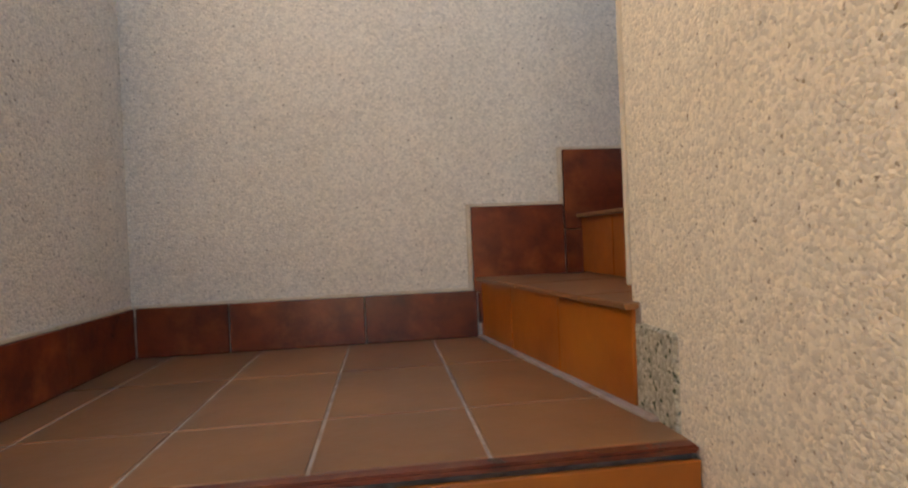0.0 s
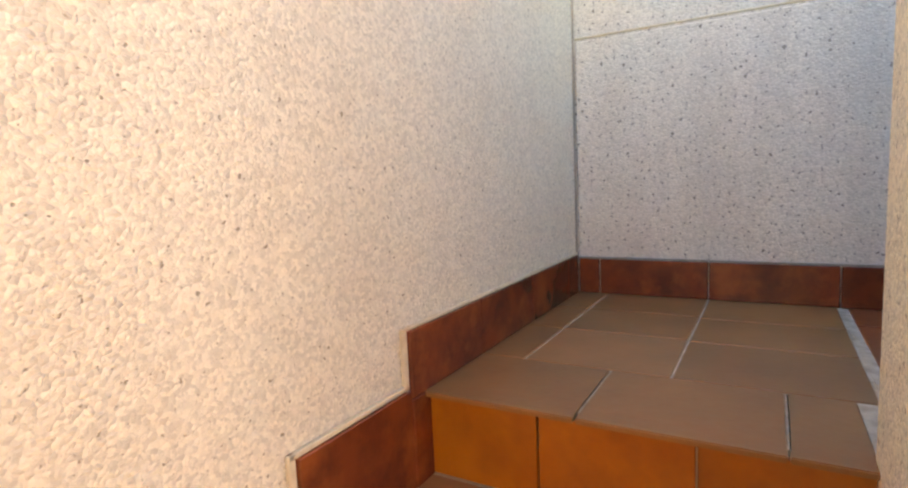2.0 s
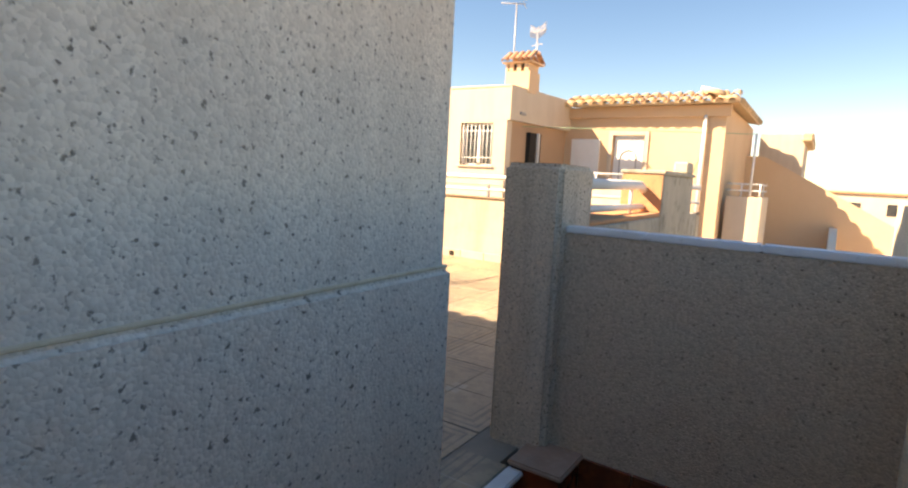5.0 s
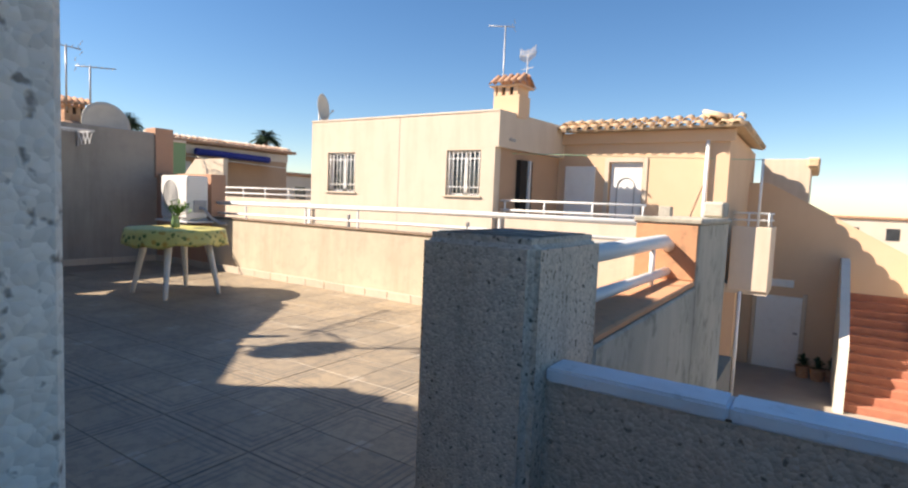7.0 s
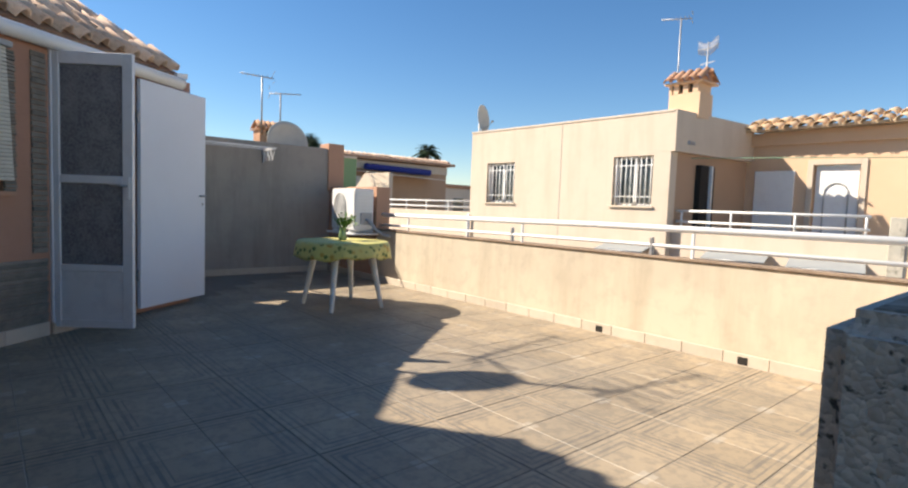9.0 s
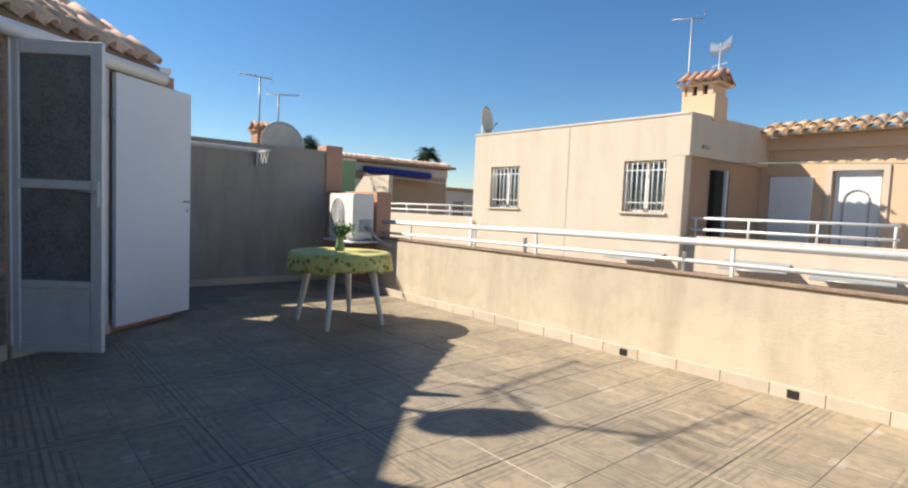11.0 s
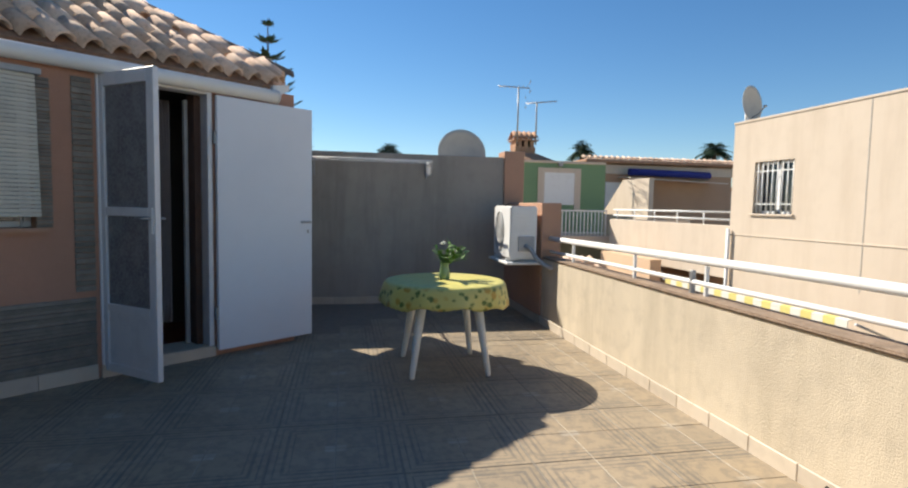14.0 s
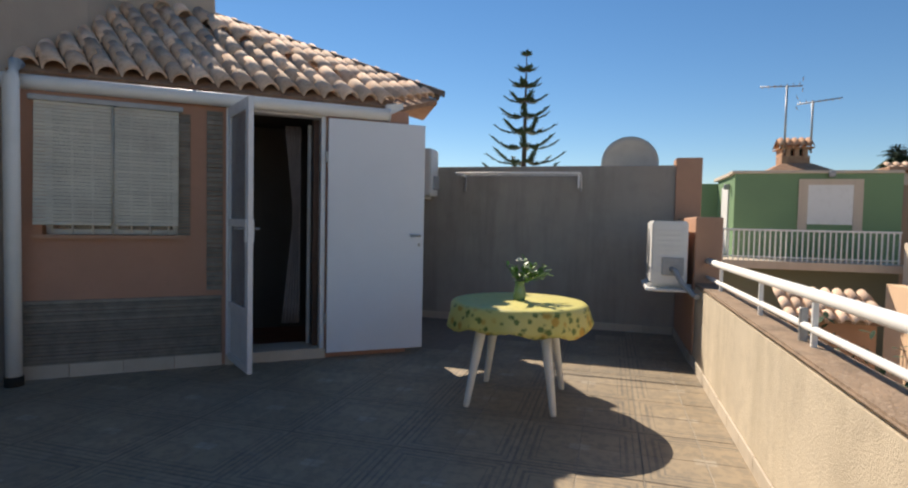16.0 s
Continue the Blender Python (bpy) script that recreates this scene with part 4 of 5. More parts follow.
for k in range(40):
    part("stone_strip", block((1.08, -0.010 - 0.005 * ((k * 5) % 3), 1.06 + k * 0.024), (1.17, 0.0, 1.081 + k * 0.024), 0.003), M_SLATE, wwall)
    if k < 38:
        part("stone_strip", block((VL - 0.11, -0.010 - 0.005 * ((k * 5 + 1) % 3), 0.62 + k * 0.038), (VL + 0.01, 0.0, 0.654 + k * 0.038), 0.003), M_SLATE, wwall)
win = setting("window_1", block((0.2, 0.1, 1.06), (1.08, 0.14, 1.1), 0.004), M_ALU, "window behind a hanging cream roller blind")
win.matrix_basis = pose(W0[0], W0[1], F, 0, 0, VZ)
for x in (0.2, 0.62, 1.04):
    part("window_frame", block((x, 0.1, 1.1), (x + 0.04, 0.14, 1.98), 0.004), M_ALU, win)
part("pane", block((0.22, 0.118, 1.1), (1.06, 0.122, 1.98)), M_DARKGLASS, win, "dark glass")
part("window_sill", block((0.14, -0.05, 1.03), (1.14, 0.1, 1.06), 0.006, 2), M_PINK, win, "salmon ceramic sill")
for k in range(7):
    part("window_bar", rod([(0.25 + 0.127 * k, 0.04, 1.06), (0.25 + 0.127 * k, 0.04, 1.98)], 0.007, 6), M_WHITE, win, "white steel window bar")
blind = thing("roller_blind", wwall.matrix_basis.copy(), "cream slatted roller blind hung outside the window", "blind")
for half, (xa, xb) in enumerate(((0.16, 0.64), (0.655, 1.09))):
    for k in range(34):
        z = 2.02 - k * 0.0262
        y = -0.03 - 0.05 * k / 33
        part("slat", block((xa, y - 0.006, z - 0.024), (xb, y + 0.004, z), 0.004), M_BLIND, blind)
part("cord", rod([(0.648, -0.04, 2.03), (0.648, -0.1, 1.15)], 0.006, 6), M_BLIND, blind)
part("head_rail", block((0.13, -0.06, 2.02), (1.12, 0.0, 2.06), 0.006), M_GREYPLASTIC, blind, "grey head rail")

# door frame and the two leaves
frame_ob = setting("door_1", block((0.035, -0.02, 0.085), (0.08, 0.1, 2.12), 0.004), M_ALU, "white aluminium double door frame, both leaves open")
frame_ob.matrix_basis = on_wall(0, 0, 0)
part("jamb_trim", block((0.79, -0.02, 0.085), (0.83, 0.1, 2.12), 0.004), M_ALU, frame_ob)
part("head_trim", block((0.08, -0.02, 2.08), (0.79, 0.1, 2.12), 0.004), M_ALU, frame_ob)
part("inner_jamb", block((0.74, 0.1, 0.085), (0.83, 0.24, 2.1), 0.004), M_WOODDARK, frame_ob, "dark wooden inner jamb")
part("inner_frame", block((0.705, 0.2, 0.085), (0.735, 0.24, 2.05), 0.003), M_GREYPLASTIC, frame_ob)


def lever(parent, x, y, z, s):
    part("handle_plate", block((x - 0.018, min(y, y + s * 0.012), z - 0.1), (x + 0.018, max(y, y + s * 0.012), z + 0.07), 0.003), M_ALU, parent)
    part("handle", rod([(x, y, z), (x, y + s * 0.05, z), (x - 0.1, y + s * 0.055, z)], 0.009, 8), M_METAL, parent, "metal lever handle")


G0, G1 = Vector((5.135, -2.425, 0)), Vector((4.775, -2.885, 0))
gd = G1 - G0
glass = thing("glazed_door", pose(G0.x, G0.y, F + 0.05, 0, 0, math.degrees(math.atan2(gd.y, gd.x))), "pale aluminium door leaf with frosted panes, standing open", "door")
L = gd.length
part("stile", block((0, -0.02, 0), (0.055, 0.02, 2.05), 0.004), M_ALU, glass)
part("stile", block((L - 0.075, -0.02, 0), (L, 0.02, 2.05), 0.004), M_ALU, glass)
for z0, z1 in ((0, 0.06), (0.43, 0.48), (1.09, 1.15), (1.96, 2.05)):
    part("rail", block((0.055, -0.02, z0), (L - 0.075, 0.02, z1), 0.004), M_ALU, glass)
part("kick_panel", block((0.055, -0.01, 0.06), (L - 0.075, 0.01, 0.43), 0.003), M_ALU, glass)
part("pane", block((0.055, -0.004, 0.48), (L - 0.075, 0.004, 1.09)), M_FROST, glass, "grey frosted pane")
part("pane", block((0.055, -0.004, 1.15), (L - 0.075, 0.004, 1.96)), M_FROST, glass, "grey frosted pane")
lever(glass, L - 0.035, -0.02, 1.08, -1)
lever(glass, L - 0.035, 0.02, 1.08, 1)
H0, H1 = Vector((5.575, -3.07, 0)), Vector((6.095, -3.765, 0))
hd = H1 - H0
white = thing("white_door", pose(H0.x, H0.y, F + 0.05, 0, 0, math.degrees(math.atan2(hd.y, hd.x))), "plain white door leaf folded back along the house wall", "door")
L2 = hd.length
part("panel", block((0, -0.02, 0), (L2, 0.02, 2.03), 0.004), M_WHITEDOOR, white)
part("hinge", block((-0.02, -0.012, 0.25), (0.0, 0.012, 0.35), 0.003), M_METAL, white)
part("hinge", block((-0.02, -0.012, 1.65), (0.0, 0.012, 1.75), 0.003), M_METAL, white)
part("handle", rod([(L2 - 0.045, -0.02, 1.03), (L2 - 0.045, -0.06, 1.03), (L2 - 0.14, -0.065, 1.03)], 0.009, 8), M_METAL, white, "dark metal lever handle")
part("keyhole", block((L2 - 0.055, -0.024, 0.93), (L2 - 0.035, -0.019, 0.96), 0.002), M_METAL, white)


def curtain():
    bm = bmesh.new()
    cols = []
    for i in range(41):
        u = i / 40
        col = []
        for j in range(11):
            v = j / 10
            w = 0.17 * (0.35 + 0.65 * abs(v - 0.45) * 1.6)
            col.append(bm.verts.new((0.66 - w * (1 - u), 0.36 + 0.022 * math.sin(u * 34), 2.05 - 1.8 * v)))
        cols.append(col)
    for a, b in zip(cols, cols[1:]):
        for j in range(10):
            bm.faces.new((a[j], a[j + 1], b[j + 1], b[j])).smooth = True
    ob = part("curtain", bm, M_CURTAIN)
    ob.modifiers.new("thick", "SOLIDIFY").thickness = 0.003
    ob.matrix_basis = on_wall(0, 0, 0)
    return tagged(ob, "pale gathered curtain hanging inside the doorway", "curtain")


curtain()

# roof over the house: eave line along the door wall, hip at its far corner
EZ = 2.40
EC = Vector((W2[0], W2[1], 0)) - D * 0.08
ELEN = 3.8
EL = EC - D * ELEN
SL = 0.75


def on_roof(u, v, h=0.0):
    """u back along the eave from its far corner, v up the slope in plan, h above the roof plane."""
    p = EC - D * u + NI * v
    return Vector((p.x, p.y, EZ + SL * v + h))


AP = 1.3           # plan depth of the roof up to the wall behind
HIP = 2.4          # how far the hip runs back along the eave over that depth
roof = setting("roof", quad_plate(on_roof(ELEN, 0), on_roof(0, 0), on_roof(HIP, AP), on_roof(ELEN, AP), 0.05), M_CLAY, "weathered clay barrel-tile roof with a hip")
TIP = Vector((7.62, -3.39, 2.82))      # far corner of the roof, where its end eave stops
TOP = on_roof(HIP, AP, 0.1)
part("end_slope", quad_plate(on_roof(0, 0), TIP, TOP.lerp(TIP, 0.05), TOP, 0.05), M_CLAY, roof)
part("back_slope", quad_plate(TIP, Vector((8.4, -2.95, 2.78)), TOP + Vector((0.9, 0.6, 0)), TOP, 0.05), M_CLAY, roof)


def barrel(name, length, r0, r1, material, arch=1.0):
    """A tapered half-round clay tile along +y, thick at its mouth."""
    bm = bmesh.new()
    n = 7
    rows = []
    for y, r in ((0, r0), (length, r1)):
        outer = [bm.verts.new((r * math.cos(math.pi * k / n), y, arch * r * math.sin(math.pi * k / n))) for k in range(n + 1)]
        inner = [bm.verts.new(((r - 0.014) * math.cos(math.pi * k / n), y, arch * (r - 0.014) * math.sin(math.pi * k / n))) for k in range(n + 1)]
        rows.append((outer, inner))
    (o0, i0), (o1, i1) = rows
    for k in range(n):
        bm.faces.new((o0[k + 1], o0[k], o1[k], o1[k + 1])).smooth = True
        bm.faces.new((i0[k], i0[k + 1], i1[k + 1], i1[k])).smooth = True
        bm.faces.new((o0[k], o0[k + 1], i0[k + 1], i0[k]))
        bm.faces.new((o1[k + 1], o1[k], i1[k], i1[k + 1]))
    return mesh_of(bm, name, material)


tile_m = barrel("roof_tile", 0.3, 0.078, 0.062, M_CLAYTILE)
SKEW = 0.48          # the tile ribs lean back along the eave as they climb
up = Vector((NI.x - SKEW * D.x, NI.y - SKEW * D.y, SL)).normalized()
nrm = D.cross(Vector((NI.x, NI.y, SL))).normalized()
side = up.cross(nrm)
rot = Matrix((side, up, nrm)).transposed().to_4x4()
rnd = random.Random(11)
places = []
STEP = 0.205
for i in range(-3, 23):
    for j in range(10):
        v = (j * STEP + 0.03) / math.sqrt(1 + SL * SL)
        u = 0.1 + i * 0.168 + SKEW * v
        if v > AP - 0.12 or u > ELEN - 0.05 or u < HIP * v / AP + 0.04:
            continue
        p = on_roof(u, v, 0.012 + rnd.uniform(0, 0.008))
        places.append(Matrix.Translation(p) @ rot @ pose(0, 0, 0, 3.6, rnd.uniform(-2, 2), rnd.uniform(-1.5, 1.5)))
for i in range(13):
    for j in range(5):
        a, b = on_roof(0, 0).lerp(TOP, (i + 0.3) / 13), TIP.lerp(TOP, (i + 0.3) / 13)
        if (b - a).length * (j + 0.5) / 5 > 0.06 and j / 5 < (b - a).length:
            places.append(Matrix.Translation(a.lerp(b, (j + 0.5) / 5) + Vector((0, 0, 0.012))) @ rot @ pose(0, 0, 0, 3.6, rnd.uniform(-2, 2), rnd.uniform(-1.5, 1.5)))
hipv = TOP - TIP
pieces("roof_tile", roof, tile_m, places)
hn = hipv.normalized()
hs = hn.cross(Vector((0, 0, 1))).normalized()
hrot = Matrix((hs, hn, hs.cross(hn))).transposed().to_4x4()
hip_m = barrel("hip_tile", 0.42, 0.1, 0.085, M_CLAYDARK)
pieces("hip_tile", roof, hip_m, [Matrix.Translation(TIP + hn * (k * 0.33 - 0.05) + Vector((0, 0, 0.03))) @ hrot @ pose(0, 0, 0, 2.5) for k in range(int(hipv.length / 0.33) + 1)])
gut = setting("gutter", rod([on_roof(ELEN, -0.055, -0.05), on_roof(0.13, -0.055, -0.05)], 0.055, 12), M_WHITE, "white gutter along the eave")
part("end_cap", rod([on_roof(0.13, -0.055, -0.05), on_roof(0.115, -0.055, -0.05)], 0.058, 12), M_WHITE, gut)

part("corner_mortar", quad_plate(on_roof(0.14, -0.03, -0.08), on_roof(-0.02, -0.02, 0.0), on_roof(-0.02, -0.02, 0.05), on_roof(0.14, -0.03, 0.03), 0.05), M_WHITE, roof, "white mortar under the roof corner")
# taller part of the house behind the roof, and the wing that closes the terrace
upper = setting("house_upper", slab([(0.2, -1.22), (4.28, -1.24), (4.95, -1.16), (5.44, -0.96), (6.03, -1.53), (6.7, -1.0), (7.6, 0.9), (7.6, 4.0), (0.2, 4.0)], -0.3, 3.6), M_UPPER, "beige rendered upper wall of the house")
upt = barrel("eave_tile", 0.4, 0.09, 0.075, M_CLAYTILE)
pieces("eave_tile", upper, upt, [pose(0.3 + 0.2 * k, -1.30, 3.61, 8) for k in range(23)] + [pose(4.95 + 0.14 * k, -1.27 + 0.1 * k, 3.61, 8, 0, 38) for k in range(4)])
part("eave_bed", block((0.2, -1.28, 3.595), (4.9, -1.0, 3.69), 0.01), M_MORTAR, upper, "mortar bed under the eave tiles")
pipe = setting("downpipe", rod([(4.13, -1.44, F + 0.02), (4.13, -1.44, 2.3), (4.2, -1.40, 2.42)], 0.05, 12), M_WHITE, "white downpipe at the house corner")
part("foot", rod([(4.13, -1.44, F), (4.13, -1.44, F + 0.07)], 0.058, 12), M_DARK, pipe, "black rubber pipe foot")
roof_dish = thing("roof_dish", pose(6.42, -1.12, 4.14, 0, 0, 8), "satellite dish on a mast above the house roof", "satellite dish")
dish_parts(roof_dish, 0.27, 0)
part("mast_foot", rod([(0.06, 0, -1.2), (0.06, 0, -0.4)], 0.022, 8), M_METAL, roof_dish)
part("side_arm", rod([(0.06, 0, 0.66), (0.63, -0.28, 0.66)], 0.014, 6), M_METAL, roof_dish)
part("mast_top", rod([(0.06, 0, 0.2), (0.06, 0, 1.12)], 0.018, 8), M_METAL, roof_dish)
mount = setting("mast_plinth", block((6.25, -1.35, 2.6), (6.75, -0.85, 3.02), 0.02), M_UPPER, "rendered plinth under the mast")


def roof_yagi(m, boom, elements, label):
    """A long aerial: a boom with tapering cross rods and a folded pair behind."""
    a = thing("yagi_aerial", m, label, "antenna", "house aerials")
    part("boom", rod([(-0.2, 0, 0), (boom, 0, 0.03)], 0.014, 6), M_METAL, a)
    for k in range(elements):
        x = 0.05 + (boom - 0.1) * k / (elements - 1)
        w = 0.24 - 0.1 * k / elements
        part("rod", rod([(x, -w, 0.02), (x, w, 0.02)], 0.008, 5), M_METAL, a)
    for z in (-1, 1):
        part("reflector", rod([(-0.18, -0.28, 0.12 * z), (-0.05, 0, 0.02 * z), (-0.18, 0.28, 0.12 * z)], 0.009, 5), M_METAL, a)


roof_yagi(pose(7.08, -1.32, 4.80, 0, 0, -82), 0.95, 6, "long roof aerial on the dish mast")
roof_yagi(pose(6.48, -1.12, 5.24, 0, 0, -100), 0.8, 6, "roof aerial at the top of the dish mast")


def antenna(m, height, label, rods=7, twin=False, thick=0.007):
    """Television aerial: a mast with a boom and cross rods, some with a grid reflector."""
    a = thing("tv_antenna", m, label, "antenna", "roof aerials")
    part("mast", rod([(0, 0, 0), (0, 0, height)], 0.018, 8), M_METAL, a)
    if twin:
        for s in (-1, 1):
            part("grid", block((s * 0.12 - 0.1, -0.005, height - 0.5), (s * 0.12 + 0.1, 0.005, height - 0.48), 0.002), M_METAL, a)
            for k in range(6):
                part("rod", rod([(s * (0.06 + 0.045 * k), 0, height - 0.32 + 0.02 * k), (s * (0.06 + 0.045 * k), 0, height - 0.02 + 0.02 * k)], 0.01, 5), M_METAL, a)
            part("rod", rod([(0, 0, height - 0.16), (s * 0.32, 0, height - 0.12)], 0.012, 5), M_METAL, a)
    else:
        part("boom", rod([(-0.25, 0, height - 0.03), (0.45, 0, height + 0.02)], 0.012, 6), M_METAL, a)
        for k in range(rods):
            x = -0.2 + k * 0.6 / (rods - 1)
            part("rod", rod([(x, -0.16 + 0.01 * k, height), (x, 0.16 - 0.01 * k, height)], thick, 5), M_METAL, a)
        for s in (-0.1, 0.1):
            part("rod", rod([(-0.25, -0.17, height + s), (-0.25, 0.17, height + s)], 0.007, 5), M_METAL, a)
    return a

# ---- beyond the terrace ----
GZ = -2.95
setting("ground", slab([(-1500, -1500), (1500, -1500), (1500, 1500), (-1500, 1500)], GZ - 0.2, GZ), M_GROUND, "pale paved street and distant ground")


def wall_bm(xa, xb, z0, z1, y0, y1, holes):
    """A wall along x, built up in blocks round its openings (xa, xb, z0, z1)."""
    bm = bmesh.new()
    xs = sorted({xa, xb, *(v for h in holes for v in h[:2])})
    zs = sorted({z0, z1, *(v for h in holes for v in h[2:])})
    for a, b in zip(xs, xs[1:]):
        for c, d in zip(zs, zs[1:]):
            if not any(h[0] <= (a + b) / 2 <= h[1] and h[2] <= (c + d) / 2 <= h[3] for h in holes):
                box(bm, (a, y0, c), (b, y1, d))
    bmesh.ops.remove_doubles(bm, verts=bm.verts, dist=0.0005)
    return bm


def barred_window(parent, xa, xb, z0, z1, y, sash_dark=True):
    """A recessed window with a white frame and bars, facing +y."""
    w = part("window", block((xa, y - 0.2, z0), (xb, y - 0.17, z1)), M_DARKGLASS, parent, "dark glazed window behind white bars")
    for a, b in ((xa, xa + 0.05), ((xa + xb) / 2 - 0.04, (xa + xb) / 2 + 0.04), (xb - 0.05, xb)):
        part("frame", block((a, y - 0.168, z0), (b, y - 0.13, z1), 0.004), M_WHITE, w)
    part("frame", block((xa, y - 0.165, z1 - 0.05), (xb, y - 0.13, z1), 0.004), M_WHITE, w)
    part("frame", block((xa, y - 0.165, z0), (xb, y - 0.13, z0 + 0.05), 0.004), M_WHITE, w)
    part("sill", block((xa - 0.05, y - 0.17, z0 - 0.04), (xb + 0.05, y + 0.04, z0), 0.006), M_FACADE, w)
    n = 8
    for k in range(n):
        x = xa + (xb - xa) * (k + 0.5) / n
        part("bar", rod([(x, y - 0.04, z0), (x, y - 0.04, z1)], 0.011, 6), M_WHITE, w)
    for z in (z0 + 0.18, z1 - 0.18):
        part("bar", block((xa, y - 0.05, z - 0.01), (xb, y - 0.035, z + 0.01), 0.002), M_WHITE, w)


def tiled_eave(parent, p, q, z, depth, material, pitch=0.24, out=(0, 1, 0)):
    """A row of barrel tiles along an eave from p to q, two deep."""
    p, q, o = Vector((*p, z)), Vector((*q, z)), Vector(out)
    d = q - p
    n = int(d.length / pitch)
    mesh = barrel("eave_tile", depth, 0.105, 0.09, material)
    ang = math.degrees(math.atan2(-o.x, o.y)) + 180
    places = []
    for k in range(n):
        c = p + d * ((k + 0.5) / n)
        for row in range(2):
            e = c - o * (row * depth * 0.75) + Vector((0, 0, 0.16 * row + random.uniform(0, 0.012)))
            places.append(pose(e.x, e.y, e.z, 16, 0, ang))
    pieces("eave_tile", parent, mesh, places)



# sand-coloured house across the lane
FY = -11.72
fh = thing("apartment_house", pose(0, 0, 0), "sand-coloured rendered house with barred windows and flat roof", "house")
HOLES = [(9.17, 10.12, 1.37, 2.34), (5.59, 6.46, 1.37, 2.34)]
part("wall", wall_bm(5.25, 10.72, GZ, 3.12, FY - 0.25, FY, HOLES), M_FACADE, fh)
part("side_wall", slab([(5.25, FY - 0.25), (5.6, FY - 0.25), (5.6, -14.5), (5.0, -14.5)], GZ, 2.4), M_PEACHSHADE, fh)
part("side_wall", block((10.5, -16, GZ), (10.72, FY - 0.25, 3.12)), M_FACADE, fh)
part("overhang", slab([(5.17, FY + 0.004), (5.6, FY + 0.004), (5.6, -14.5), (4.88, -14.5)], 2.4, 3.16), M_FACADE, fh)
part("roof", block((5.3, -16, 2.95), (10.6, FY - 0.2, 3.05)), M_FACADE, fh)
part("parapet_cap", block((5.2, FY - 0.27, 3.12), (10.74, FY + 0.015, 3.165), 0.008), M_FACADE, fh)
part("back_core", block((5.6, -13, GZ), (10.5, -12.3, 2.9)), M_DARK, fh)
part("seam", block((7.79, FY, 0.2), (7.81, FY + 0.004, 3.12)), M_GAP, fh, "dark vertical seam")
part("ledge", block((5.27, FY, 0.93), (10.72, FY + 0.012, 0.955), 0.004), M_FACADE, fh)
for h in HOLES:
    barred_window(fh, *h, FY)
part("side_door", block((5.08, -13.2, 0.2), (5.2, -12.6, 2.2)), M_DARK, fh, "dark side doorway")
part("door_leaf", block((5.02, -13.0, 0.2), (5.14, -12.95, 2.2)), M_WHITE, fh)
part("wall_lamp", block((5.1, -12.35, 2.55), (5.2, -12.1, 2.62), 0.01), M_METAL, fh)
part("drainpipe", rod([(10.68, FY + 0.06, -2.5), (10.68, FY + 0.06, 1.05)], 0.035, 8), M_WHITE, fh)

def chimney(m, label, s=1.0, stack=None):
    stack = stack or M_PEACH
    c = thing("chimney", m, label, "chimney", "chimneys")
    part("shaft", block((-0.36 * s, -0.3 * s, -0.12), (0.36 * s, 0.3 * s, 0.42 * s), 0.01), stack, c)
    for x in (-0.3, -0.08, 0.14):
        part("pier", block(((x) * s, -0.3 * s, 0.42 * s), ((x + 0.12) * s, 0.3 * s, 0.62 * s)), stack, c)
    part("pier", block((0.3 * s, -0.3 * s, 0.42 * s), (0.36 * s, 0.3 * s, 0.62 * s)), stack, c)
    part("flue", block((-0.25 * s, -0.2 * s, 0.42 * s), (0.3 * s, 0.2 * s, 0.62 * s)), M_DARK, c)
    part("cap", block((-0.44 * s, -0.38 * s, 0.62 * s), (0.44 * s, 0.38 * s, 0.66 * s), 0.006), stack, c)
    mesh = barrel("cap_tile", 0.44 * s, 0.085 * s, 0.075 * s, M_CLAY)
    pieces("cap_tile", c, mesh, [pose((-0.36 + 0.18 * k) * s, 0.42 * s, 0.66 * s, 35, 0, 180) for k in range(5)] + [pose((-0.36 + 0.18 * k) * s, -0.42 * s, 0.66 * s, 35, 0, 0) for k in range(5)])
    return c


chimney(pose(5.38, -12.6, 3.2), "peach chimney with a barrel-tile cap on the far roof", 0.88)
antenna(pose(6.95, -15.0, 3.04, 0, 0, 20), 2.95, "tall roof aerial beside the chimney")
antenna(pose(6.24, -15.0, 3.04, 0, 0, -20), 2.25, "grid roof aerial beside the chimney", twin=True)
fd = thing("satellite_dish", pose(10.7, -12.0, 3.2, 0, 0, 22), "grey satellite dish on the far roof edge", "satellite dish")
dish_parts(fd, 0.36, 5)

# peach wing with its tiled eave, terrace and white door
WY = -14.5
wing = thing("peach_house", pose(0, 0, 0), "peach rendered house wing with a white door and tiled eave", "house")
part("wall", wall_bm(1.2, 5.0, GZ, 2.98, WY - 0.25, WY, [(2.95, 3.73, 0.1, 2.3)]), M_PEACH, wing)
part("side_wall", block((1.2, -20, GZ), (1.45, WY - 0.25, 2.98)), M_PEACH, wing)
part("fascia", block((1.1, WY, 2.72), (5.0, WY + 0.1, 2.98), 0.01), M_PEACH, wing)
part("roof", quad_plate((0.95, WY + 0.35, 2.98), (5.0, WY + 0.35, 2.98), (5.0, WY - 2.5, 3.3), (2.5, WY - 2.5, 3.3), 0.06), M_CLAYPALE, wing)
